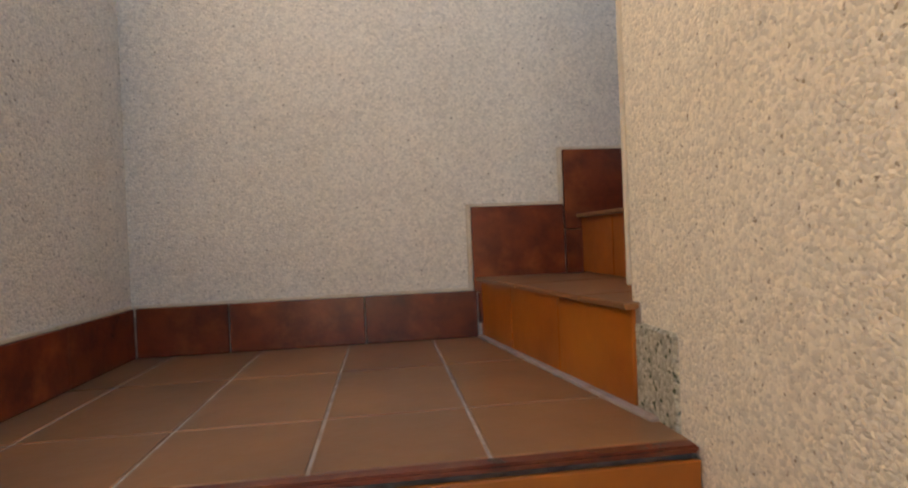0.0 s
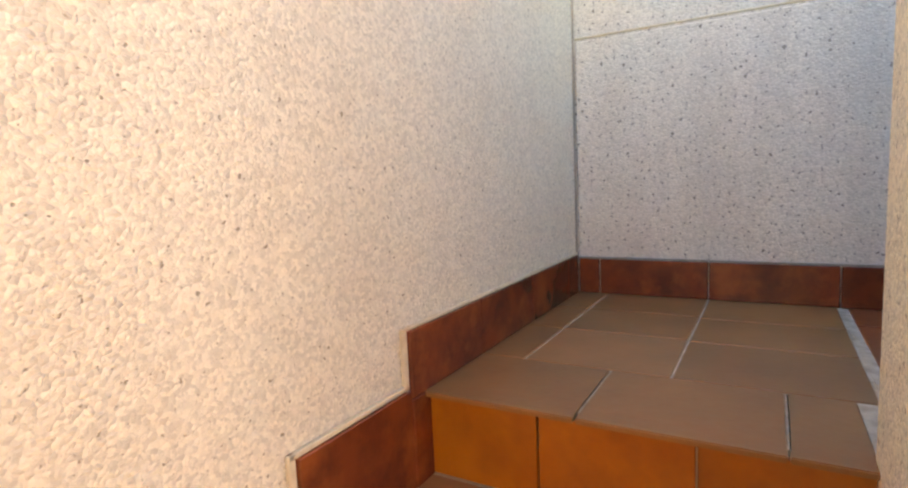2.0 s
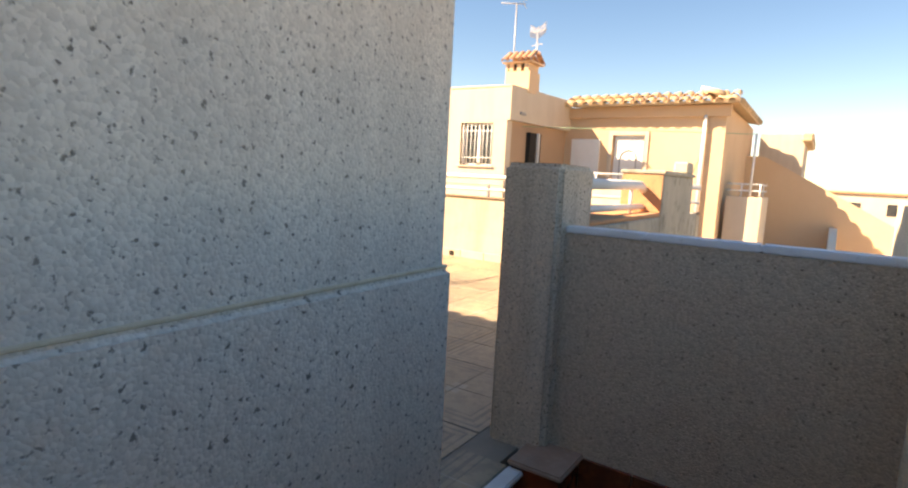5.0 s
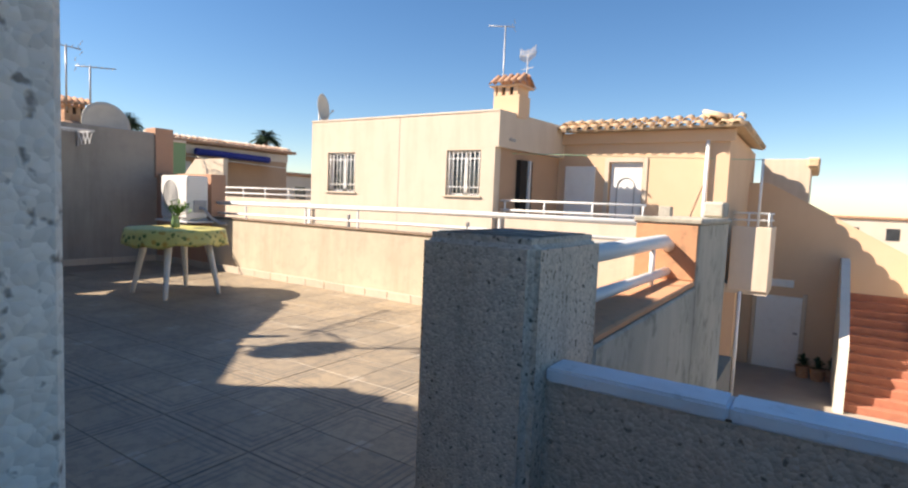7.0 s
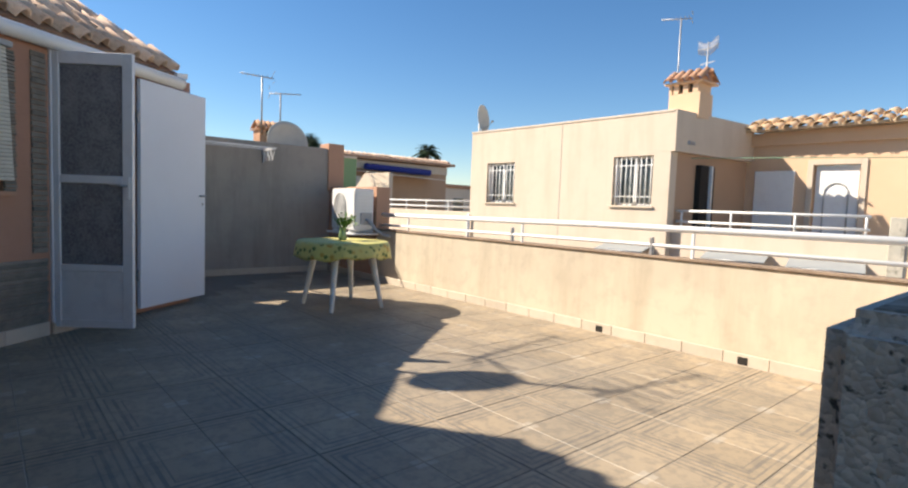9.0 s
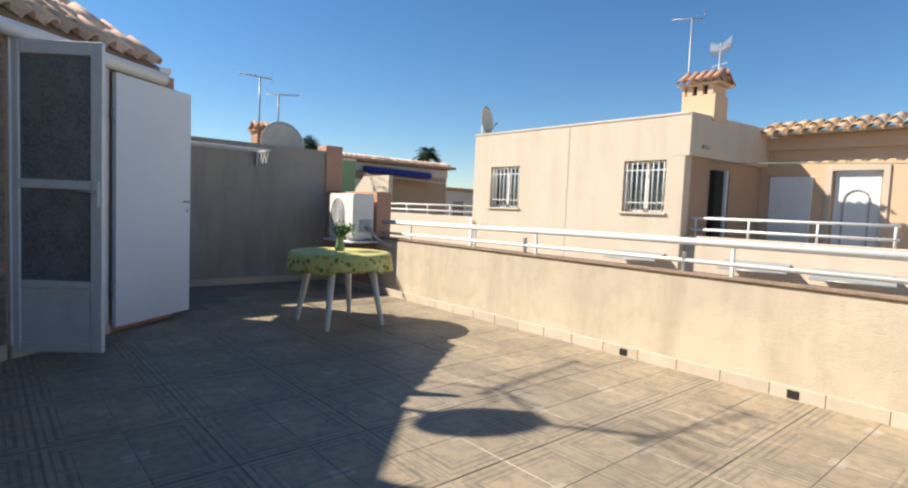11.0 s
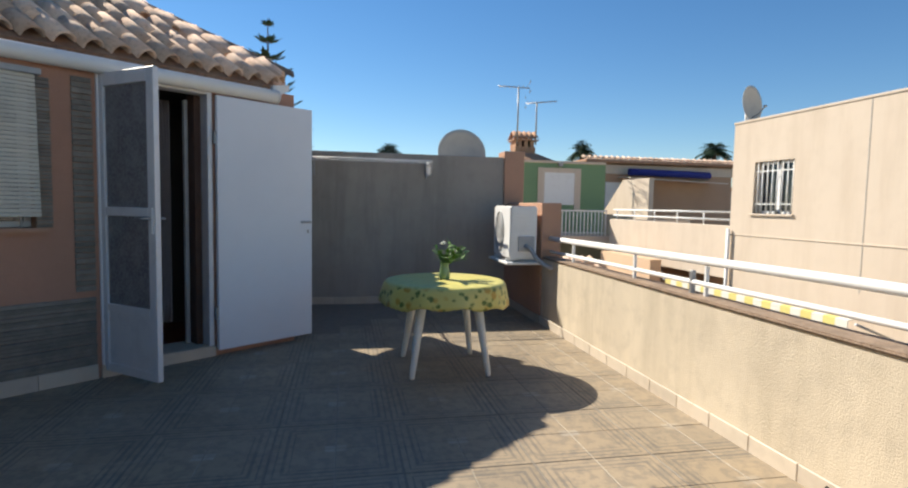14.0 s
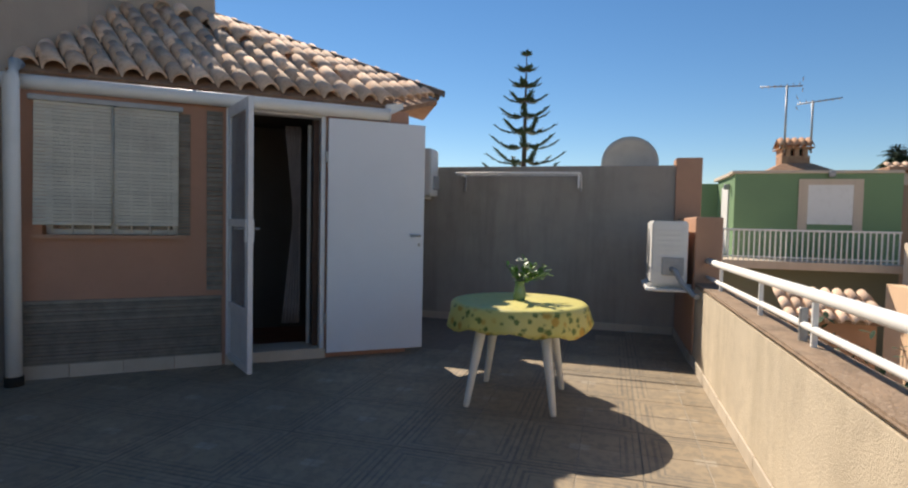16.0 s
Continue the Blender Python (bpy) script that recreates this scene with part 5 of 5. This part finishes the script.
part("roof_side", quad_plate((0.95, -19, 2.98), (0.95, WY + 0.35, 2.98), (2.5, WY - 2.5, 3.3), (2.5, -19, 3.3), 0.06), M_CLAYPALE, wing)
tiled_eave(wing, (0.95, WY + 0.4), (5.0, WY + 0.4), 2.99, 0.5, M_CLAYPALE_O)
tiled_eave(wing, (0.9, WY - 4.5), (0.9, WY + 0.3), 2.99, 0.5, M_CLAYPALE_O, out=(-1, 0, 0))
wd = part("door", block((2.98, WY - 0.12, 0.1), (3.70, WY - 0.06, 2.28), 0.006), M_WHITE, wing, "white panelled door with an arched moulding")
part("moulding", rod([(3.14, WY - 0.05, 0.4), (3.14, WY - 0.05, 1.75)] + [(3.34 - 0.2 * math.cos(a), WY - 0.05, 1.75 + 0.2 * math.sin(a)) for a in (math.pi * k / 10 for k in range(1, 10))] + [(3.54, WY - 0.05, 1.75), (3.54, WY - 0.05, 0.4)], 0.015, 6), M_GREYPLASTIC, wd)
part("trim", block((2.85, WY, 0.1), (2.95, WY + 0.03, 2.4), 0.004), M_FACADE, wing)
part("trim", block((3.73, WY, 0.1), (3.83, WY + 0.03, 2.4), 0.004), M_FACADE, wing)
part("trim", block((2.95, WY, 2.3), (3.73, WY + 0.03, 2.4), 0.004), M_FACADE, wing)
part("shutter", block((4.05, WY, 0.1), (4.8, WY + 0.04, 2.2), 0.006), M_WHITE, wing, "white closed shutter")
part("drainpipe", rod([(1.62, WY + 0.08, 0.1), (1.62, WY + 0.08, 2.75)], 0.04, 10), M_WHITE, wing)
part("terrace_slab", block((1.9, WY, 0.0), (5.25, FY - 0.2, 0.1)), M_FACADE, wing)
part("terrace_parapet", block((1.9, FY - 0.35, GZ), (5.25, FY - 0.17, 0.98), 0.01), M_FACADE, wing)
for z in (1.1, 1.3):
    part("rail", rod([(2.2, FY - 0.26, z), (5.2, FY - 0.26, z)], 0.022, 8), M_WHITE, wing)
for x in (2.25, 3.2, 4.2, 5.1):
    part("rail_post", rod([(x, FY - 0.26, 0.97), (x, FY - 0.26, 1.3)], 0.018, 8), M_WHITE, wing)
part("corner_post", block((1.75, FY - 0.36, 0.0), (1.95, FY - 0.14, 1.3), 0.01), M_OUTER, wing)
# balcony beside the wing, with the clothes pole
bal = thing("balcony", pose(0, 0, 0), "cream rendered balcony with a white rail and a clothes pole", "balcony")
part("front", block((0.35, -15.1, -0.42), (1.1, -14.95, 0.96), 0.01), M_FACADE, bal)
part("side", block((0.35, -16.6, -0.42), (0.5, -15.1, 0.96), 0.01), M_FACADE, bal)
part("slab", block((0.35, -16.6, -0.5), (1.2, -15.0, -0.3)), M_FACADE, bal)
for z in (1.1, 1.25):
    part("rail", rod([(1.1, -15.02, z), (0.42, -15.02, z), (0.42, -16.6, z)], 0.02, 8), M_WHITE, bal)
for x, y in ((0.42, -15.02), (0.8, -15.02), (0.42, -15.8)):
    part("rail_post", rod([(x, y, 0.95), (x, y, 1.25)], 0.018, 8), M_WHITE, bal)
part("pole", rod([(0.62, -15.02, 0.95), (0.62, -15.02, 2.4)], 0.025, 8), M_WHITE, bal)
part("line", rod([(0.62, -15.02, 2.38), (3.0, -13.6, 2.34), (5.1, -12.2, 2.3)], 0.008, 5), M_GREENLINE, bal, "green clothes line")
part("support", block((0.95, -15.4, GZ), (1.2, -15.05, -0.5)), M_PEACH, bal)
part("pipe", rod([(0.86, -15.0, GZ), (0.86, -15.0, -0.45)], 0.035, 8), M_WHITE, bal)

# shaded gable with the lower door, the outdoor stair and the sloping wall
gab = thing("stair_house", pose(0, 0, 0), "peach rendered house with a sloping stair wall", "house")
def gable(outline, y0, y1):
    """A wall in the xz plane from an outline, thickened in y."""
    bm = bmesh.new()
    a = [bm.verts.new((x, y1, z)) for x, z in outline]
    b = [bm.verts.new((x, y0, z)) for x, z in outline]
    bm.faces.new(a)
    bm.faces.new(b[::-1])
    n = len(outline)
    for i in range(n):
        j = (i + 1) % n
        bm.faces.new((a[j], a[i], b[i], b[j]))
    bmesh.ops.recalc_face_normals(bm, faces=bm.faces)
    return bm
part("wall", gable([(1.2, GZ), (1.2, 2.1), (0.75, 2.1), (0.45, 1.95), (-2.5, 0.3), (-2.75, 0.3), (-2.75, GZ)], -19.3, -19.0), M_PEACH, gab)
part("door", block((-0.28, -19.0, GZ), (0.8, -18.95, -0.95), 0.01), M_WHITE, gab, "white lower door")
part("door_frame", block((-0.38, -19.0, GZ), (-0.28, -18.93, -0.85), 0.01), M_FACADE, gab)
part("door_frame", block((0.8, -19.0, GZ), (0.9, -18.93, -0.85), 0.01), M_FACADE, gab)
part("door_handle", block((-0.22, -18.95, -1.95), (-0.12, -18.9, -1.9), 0.005), M_METAL, gab)
part("vent", block((-0.05, -19.0, -0.7), (0.55, -18.96, -0.5), 0.01), M_WHITE, gab, "white vent grille")
part("upper_block", block((-0.2, -23, 1.6), (0.95, -19.6, 2.8), 0.01), M_FACADE, gab)
part("upper_roof", block((-0.4, -23.2, 2.55), (-0.1, -19.4, 2.82), 0.05), M_CLAYPALE, gab)
st = thing("outdoor_stair", pose(0, 0, 0), "brick-red outdoor steps between rendered walls", "stair")
for k in range(13):
    part("step", block((-2.6, -16.1 - 0.24 * k - 0.26, GZ), (-1.2, -16.1 - 0.24 * k, GZ + 0.175 * (k + 1)), 0.01), M_STEP, st)


def sloping_wall(x0, x1, outline):
    """A wall in the yz plane from an outline, between two x."""
    bm = bmesh.new()
    a = [bm.verts.new((x0, y, z)) for y, z in outline]
    b = [bm.verts.new((x1, y, z)) for y, z in outline]
    bm.faces.new(a)
    bm.faces.new(b[::-1])
    for i in range(len(outline)):
        j = (i + 1) % len(outline)
        bm.faces.new((a[j], a[i], b[i], b[j]))
    bmesh.ops.recalc_face_normals(bm, faces=bm.faces)
    return bm


part("side_wall", sloping_wall(-1.2, -1.02, [(-19.0, GZ), (-19.0, 0.2), (-18.4, 0.2), (-15.9, -1.5), (-15.9, GZ)]), M_CANVAS, st, "white stair wall")
part("side_wall", sloping_wall(-2.8, -2.6, [(-19.3, GZ), (-19.3, 0.35), (-18.4, 0.2), (-14.5, -1.4), (-12.0, -1.6), (-12.0, GZ)]), M_CANVAS, st, "white stair wall")
bike = thing("flower_pots", pose(-0.75, -18.5, GZ), "dark potted plants beside the lower door", "pots")
for k in range(3):
    bm = bmesh.new()
    bmesh.ops.create_cone(bm, cap_ends=True, segments=20, radius1=0.13, radius2=0.18, depth=0.3, matrix=Matrix.Translation((0.32 * k - 0.3, 0.1 * (k % 2), 0.15)))
    part("pot", bm, M_CLAY, bike)
    bm = bmesh.new()
    r2 = random.Random(k)
    for j in range(60):
        a, e = r2.uniform(0, 6.28), r2.uniform(0.1, 1.5)
        leaf(bm, (0.32 * k - 0.3, 0.1 * (k % 2), 0.3 + r2.uniform(0, 0.2)), (math.cos(a) * math.cos(e), math.sin(a) * math.cos(e), math.sin(e)), 0.2, 0.07)
    part("foliage", bm, M_NEEDLE, bike)

# neighbour's balcony, striped awning and grey shade panels below the facade
nb = thing("neighbour_balcony", pose(0, 0, 0), "cream rendered balcony with a white tubular rail", "balcony")
part("front", block((10.75, -12.05, 0.2), (16.2, -11.9, 1.1), 0.01), M_FACADE, nb)
part("side", block((16.05, -14.5, 0.2), (16.2, -12.05, 1.1), 0.01), M_FACADE, nb)
part("slab", block((10.75, -15, 0.0), (16.2, -11.9, 0.2)), M_FACADE, nb)
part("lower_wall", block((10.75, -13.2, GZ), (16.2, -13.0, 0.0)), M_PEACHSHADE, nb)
for z in (1.22, 1.38):
    part("rail", rod([(10.8, -11.97, z), (16.1, -11.97, z)], 0.022, 8), M_WHITE, nb)
for k in range(6):
    part("rail_post", rod([(10.9 + k, -11.97, 1.08), (10.9 + k, -11.97, 1.38)], 0.018, 8), M_WHITE, nb)
aw = thing("striped_awning", pose(0, 0, 0), "yellow and white striped awning over the lower terrace", "awning")
for k in range(22):
    xa = 7.2 + k * 0.2
    part("stripe", quad_plate((xa, -10.9, -0.08), (xa + 0.2, -10.9, -0.08), (xa + 0.2, -11.08, -0.05), (xa, -11.08, -0.05), 0.01), M_YELLOW if k % 2 else M_CANVAS, aw)
    part("valance", block((xa, -10.905, -0.4), (xa + 0.2, -10.895, -0.08), 0.002), M_YELLOW if k % 2 else M_CANVAS, aw)
for k in range(26):
    part("fringe", block((7.25 + k * 0.17, -10.907, -0.62), (7.31 + k * 0.17, -10.897, -0.4), 0.002), M_CANVAS, aw)
for x in (7.1, 9.3, 11.7):
    part("arm", rod([(x, -11.7, -0.4), (x, -10.92, -0.1)], 0.02, 6), M_METAL, aw)
for x, y0, y1, z in ((5.9, FY, 0, 0.62), (3.9, FY - 0.17, 0, 0.62), (2.6, FY - 0.17, 0, 0.6)):
    g = thing("shade_panel", pose(x, y0, z), "grey folding shade panel below the far facade", "shade panel", "shade panels")
    part("cloth", quad_plate((-0.55, 0.65, -0.1), (0.45, 0.65, -0.1), (0.6, 0.0, 0.0), (-0.4, 0.0, 0.0), 0.012), M_GREYCLOTH, g)
    part("edge_bar", rod([(-0.55, 0.66, -0.105), (0.45, 0.66, -0.105)], 0.012, 6), M_METAL, g)

# green house with its balcony
gr = thing("green_house", pose(0, 0, 0), "green rendered house with a white balustrade", "house")
part("front", block((18, -12.6, GZ), (18.3, -8.68, 2.85)), M_GREEN, gr)
part("return_wall", block((18.3, -8.9, GZ), (20.5, -8.68, 2.82)), M_GREEN, gr)
part("rear_wall", block((20.5, -8.7, GZ), (20.8, -4.0, 2.75)), M_GREEN, gr)
part("parapet_cap", block((17.95, -12.6, 2.85), (18.35, -8.6, 2.93), 0.01), M_FACADE, gr)
part("parapet_cap", block((18.35, -8.95, 2.82), (20.8, -8.6, 2.92), 0.01), M_FACADE, gr)
w = part("window", block((17.97, -11.5, 1.5), (18.0, -10.45, 2.55), 0.004), M_WHITE, gr, "white closed roller shutter")
part("surround", block((17.96, -11.72, 1.35), (17.985, -11.5, 2.7), 0.004), M_FACADE, w)
part("surround", block((17.96, -10.45, 1.35), (17.985, -10.23, 2.7), 0.004), M_FACADE, w)
part("surround", block((17.96, -11.5, 2.55), (17.985, -10.45, 2.7), 0.004), M_FACADE, w)
part("door", block((18.7, -8.68, 0.6), (19.6, -8.64, 2.55), 0.004), M_WHITE, gr, "white side door")
part("wall_lamp", block((17.86, -11.05, 2.75), (17.98, -10.9, 2.9), 0.02), M_METAL, gr)
part("wall_lamp", block((18.5, -8.66, 2.45), (18.6, -8.5, 2.6), 0.02), M_METAL, gr)
part("balcony_slab", block((16.7, -12.3, 0.35), (18.0, -7.7, 0.55), 0.01), M_FACADE, gr)
part("handrail", block((16.76, -12.1, 1.3), (16.82, -7.85, 1.35), 0.01), M_WHITE, gr)
part("handrail", block((16.76, -12.1, 0.63), (16.82, -7.85, 0.66), 0.01), M_WHITE, gr)
for k in range(36):
    part("baluster", block((16.775, -12.08 + 0.12 * k, 0.55), (16.805, -12.05 + 0.12 * k, 1.3), 0.004), M_WHITE, gr)
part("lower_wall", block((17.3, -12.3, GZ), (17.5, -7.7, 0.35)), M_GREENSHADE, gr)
per = thing("garden_roof", pose(0, 0, 0), "small red-tiled garden roof on a brown wall", "roof")
part("wall", block((13.6, -10.4, GZ), (13.9, -8.9, -0.35)), M_PINK, per)
part("wall", block((12.9, -11.6, GZ), (15.5, -11.3, 0.2)), M_PEACH, per)
part("deck", quad_plate((13.2, -10.5, -0.4), (13.2, -8.85, -0.4), (14.2, -8.85, 0.0), (14.2, -10.5, 0.0), 0.06), M_CLAY, per)
mesh = barrel("roof_tile", 0.45, 0.1, 0.085, M_CLAYTILE)
pieces("roof_tile", per, mesh, [pose(13.15 + 0.4 * r, -10.4 + 0.22 * k, -0.39 + 0.16 * r, 21, 0, -90) for k in range(8) for r in range(3)])


def bush(m, r, seed, label):
    b = thing("bush", m, label, "bush", "garden bushes")
    rr = random.Random(seed)
    bm = bmesh.new()
    tube(bm, [(0, 0, 0), (0, 0, r)], 0.05, 6)
    part("trunk", bm, M_BARK, b)
    bm = bmesh.new()
    for k in range(500):
        d = Vector((rr.gauss(0, 1), rr.gauss(0, 1), rr.gauss(0, 1))).normalized()
        p = Vector((0, 0, r * 1.1)) + d * r * rr.uniform(0.55, 1.05) * (0.8 + 0.3 * math.sin(d.x * 5 + seed))
        leaf(bm, p, d + Vector((rr.uniform(-1, 1), rr.uniform(-1, 1), rr.uniform(-1, 1))), 0.22, 0.1)
    part("crown", bm, M_NEEDLE, b)


bush(pose(11.2, -8.0, GZ), 1.35, 1, "dark green garden bush below the railing")
bush(pose(12.6, -9.3, GZ), 1.3, 2, "dark green garden bush below the railing")
bush(pose(10.2, -7.3, GZ), 1.1, 4, "dark green garden bush below the railing")

# houses farther back
bl = thing("awning_house", pose(0, 0, 0), "peach house, shade in its wall colour, with a tiled eave and a rolled blue awning", "house")
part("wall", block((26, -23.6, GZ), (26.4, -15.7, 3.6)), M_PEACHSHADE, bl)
part("upper_band", block((25.9, -23.6, 3.1), (26.0, -15.7, 3.55), 0.02), M_FACADE, bl)
part("roof", block((25.6, -24, 3.62), (30, -15.4, 3.78), 0.03), M_CLAY, bl)
tiled_eave(bl, (25.7, -24), (25.7, -15.5), 3.66, 0.5, M_CLAYTILE, 0.3, out=(-1, 0, 0))
part("awning_roll", rod([(25.7, -22.1, 3.15), (25.7, -17.7, 3.22)], 0.17, 10), M_BLUE, bl, "rolled blue awning")
part("canopy", quad_plate((24.6, -22.4, 2.7), (24.6, -17.2, 2.85), (25.9, -17.2, 2.95), (25.9, -22.4, 2.8), 0.03), M_CANVAS, bl)
part("partition", block((24.5, -18.2, GZ), (25.9, -18.0, 2.7), 0.01), M_FACADE, bl)
part("door", block((25.95, -17.6, 0.6), (26.0, -16.6, 2.7), 0.01), M_WHITE, bl)
part("step_wall", gable([(20, GZ), (24, GZ), (24, 1.0), (22, 2.6), (20, 2.6)], -15.6, -15.4), M_FACADE, bl)
ch2 = chimney(pose(25, -12.0, 3.55, 0, 0, 90), "brown chimney on a hipped roof behind the green house", 1.3, M_CLAY)
hp = thing("hipped_roof", pose(25, -12.0, 2.9), "low brown tiled hipped roof", "roof")
bm = bmesh.new()
bmesh.ops.create_cone(bm, cap_ends=True, segments=4, radius1=3.0, radius2=0.7, depth=0.9, matrix=Matrix.Translation((0, 0, 0.45)) @ pose(0, 0, 0, 0, 0, 45))
part("tiles", bm, M_CLAY, hp)
part("walls", block((-2, -2, -6), (2, 2, 0.0)), M_PEACHSHADE, hp)
antenna(pose(24.6, -11.6, 4.2, 0, 0, 75) @ Matrix.Scale(2.0, 4), 1.25, "tall roof aerial on the brown chimney")
antenna(pose(24.7, -12.5, 4.2, 0, 0, 250) @ Matrix.Scale(2.0, 4), 0.95, "roof aerial on the brown chimney")
rnd = random.Random(21)
for k, (x, y, w, d, h) in enumerate(((-14, -62, 9, 8, 4.6), (-3, -70, 10, 8, 4.2), (-24, -58, 8, 8, 4.8), (8, -80, 12, 8, 4.4), (-36, -66, 12, 9, 5.0), (36, -30, 8, 7, 5.6), (44, -22, 9, 7, 5.4), (52, -8, 10, 8, 5.2), (50, 8, 10, 8, 5.4), (38, -42, 9, 8, 5.4), (16, -52, 9, 8, 4.6), (-10, -40, 7, 7, 4.0))):
    f = thing("distant_house", pose(x, y, GZ), "pale flat-roofed house in the distance", "house", "distant houses")
    part("wall", block((-w / 2, -d / 2, 0), (w / 2, d / 2, h), 0.05), M_FARHOUSE, f)
    part("roof", block((-w / 2 - 0.2, -d / 2 - 0.2, h), (w / 2 + 0.2, d / 2 + 0.2, h + 0.25), 0.05), M_CLAY if k % 2 else M_FARHOUSE, f)
    for j in range(3):
        part("window", block((-w / 2 + 1 + j * w / 3.3, d / 2, h - 1.9), (-w / 2 + 2 + j * w / 3.3, d / 2 + 0.04, h - 0.8)), M_DARKGLASS, f)
        part("window", block((-w / 2 - 0.04, -d / 2 + 1 + j * d / 3.3, h - 1.9), (-w / 2, -d / 2 + 2 + j * d / 3.3, h - 0.8)), M_DARKGLASS, f)


def palm(m, height, seed, label):
    p = thing("palm_tree", m, label, "palm", "palms")
    part("trunk", rod([(0, 0, 0), (0.1, 0, height * 0.5), (0, 0, height)], 0.2, 8, [0.26, 0.2, 0.17]), M_BARK, p)
    rr = random.Random(seed)
    bm = bmesh.new()
    for k in range(60):
        a, e = rr.uniform(0, 6.28), rr.uniform(-0.5, 1.3)
        d = Vector((math.cos(a) * math.cos(e), math.sin(a) * math.cos(e), math.sin(e)))
        L = rr.uniform(0.85, 1.25)
        for s in range(8):
            t = (s + 1) / 8
            q = Vector((0, 0, height)) + d * L * t + Vector((0, 0, -0.5 * t * t))
            for w in (-1, 1):
                side2 = d.cross(Vector((0, 0, 1))).normalized() * w + d * 0.7
                leaf(bm, q, side2 + Vector((0, 0, -0.2)), 0.42 * (1.1 - 0.5 * t), 0.15, 0.3)
    part("crown", bm, M_NEEDLE, p)


palm(pose(45, -7.6, GZ), 8.5, 1, "fan palm behind the boundary wall")
palm(pose(42.4, -22.7, GZ), 9.0, 2, "fan palm behind the far roofs")
palm(pose(36.7, -30.4, GZ), 8.7, 3, "fan palm behind the far roofs")
palm(pose(48, -26.0, GZ), 7.6, 5, "fan palm behind the far roofs")


def norfolk_pine(m, height):
    p = thing("norfolk_pine", m, "tall Norfolk pine with tiered dark branches", "tree")
    part("trunk", rod([(0, 0, 0), (0, 0, height * 0.5), (0, 0, height)], 0.1, 8, [0.2, 0.12, 0.015]), M_BARK, p)
    rr = random.Random(9)
    bm = bmesh.new()
    tiers = 9
    for t in range(tiers):
        f = t / (tiers - 1)
        z = height * (0.42 + 0.55 * f)
        L = 2.0 * (1 - f) ** 0.85 + 0.12
        for k in range(6):
            a = 6.2832 * (k + 0.5 * (t % 2)) / 6 + rr.uniform(-0.12, 0.12)
            d = Vector((math.cos(a), math.sin(a), 0))
            pts = [Vector((0, 0, z)) + d * L * s + Vector((0, 0, -0.12 * L * math.sin(s * 3.1) + 0.22 * L * s * s)) for s in (0, 0.35, 0.7, 1.0)]
            part("branch", rod(pts, 0.02, 5, [0.03, 0.022, 0.016, 0.008]), M_BARK, p)
            side2 = Vector((-d.y, d.x, 0))
            n = max(4, int(L * 15))
            for j in range(n):
                s = 0.18 + 0.82 * j / n
                q = Vector((0, 0, z)) + d * L * s + Vector((0, 0, -0.12 * L * math.sin(s * 3.1) + 0.22 * L * s * s))
                for w in (-1, 1):
                    leaf(bm, q, side2 * w * 0.9 + d * 0.9 + Vector((0, 0, rr.uniform(0.0, 0.7))), rr.uniform(0.22, 0.38) * (1.15 - 0.5 * s), 0.12, -0.1)
                leaf(bm, q, d + Vector((0, 0, 0.5)), 0.28, 0.11, -0.1)
    part("needles", bm, M_NEEDLE, p)


norfolk_pine(pose(55, 2.9, GZ) @ Matrix.Scale(2.0, 4), 10.6)

# ---- terrace floor tiles, last ----
P = 0.3175
tm = tile_mesh("floor_tile", P - 0.004, P - 0.004, 0.02, M_TERRTILE, 0.002)
spots = []
x0, y0 = 4.03 - 13 * P, -4.98 - 4 * P
for i in range(27):
    for j in range(20):
        cx, cy = x0 + (i + 0.5) * P, y0 + (j + 0.5) * P
        if not (0.2 < cx < GX + 0.1 and -6.2 < cy < -1.0):
            continue
        # stay outside the house and its wing
        q = Vector((cx - W1[0], cy - W1[1], 0))
        if q.dot(NI) > 0.1 and cx > 5.0 or (cx > 4.2 and cx <= 5.0 and cy > -1.2 - (cx - 4.2) * 1.19 + 0.15):
            continue
        spots.append((cx, cy))
spots.sort(key=lambda s: (s[0] - 2.6) ** 2 + (s[1] + 4.2) ** 2)
pieces("floor_tile", floor, tm, [pose(cx, cy, F + random.uniform(-0.0006, 0.0006)) for cx, cy in spots[:300]])
bm = bmesh.new()
for cx, cy in spots[300:]:
    box(bm, (cx - P / 2 + 0.0025, cy - P / 2 + 0.0025, F - 0.02), (cx + P / 2 - 0.0025, cy + P / 2 - 0.0025, F))
if spots[300:]:
    rest = part("floor_tiles_rest", bm, M_TERRTILE, floor)
    tagged(rest, kind="stuff")
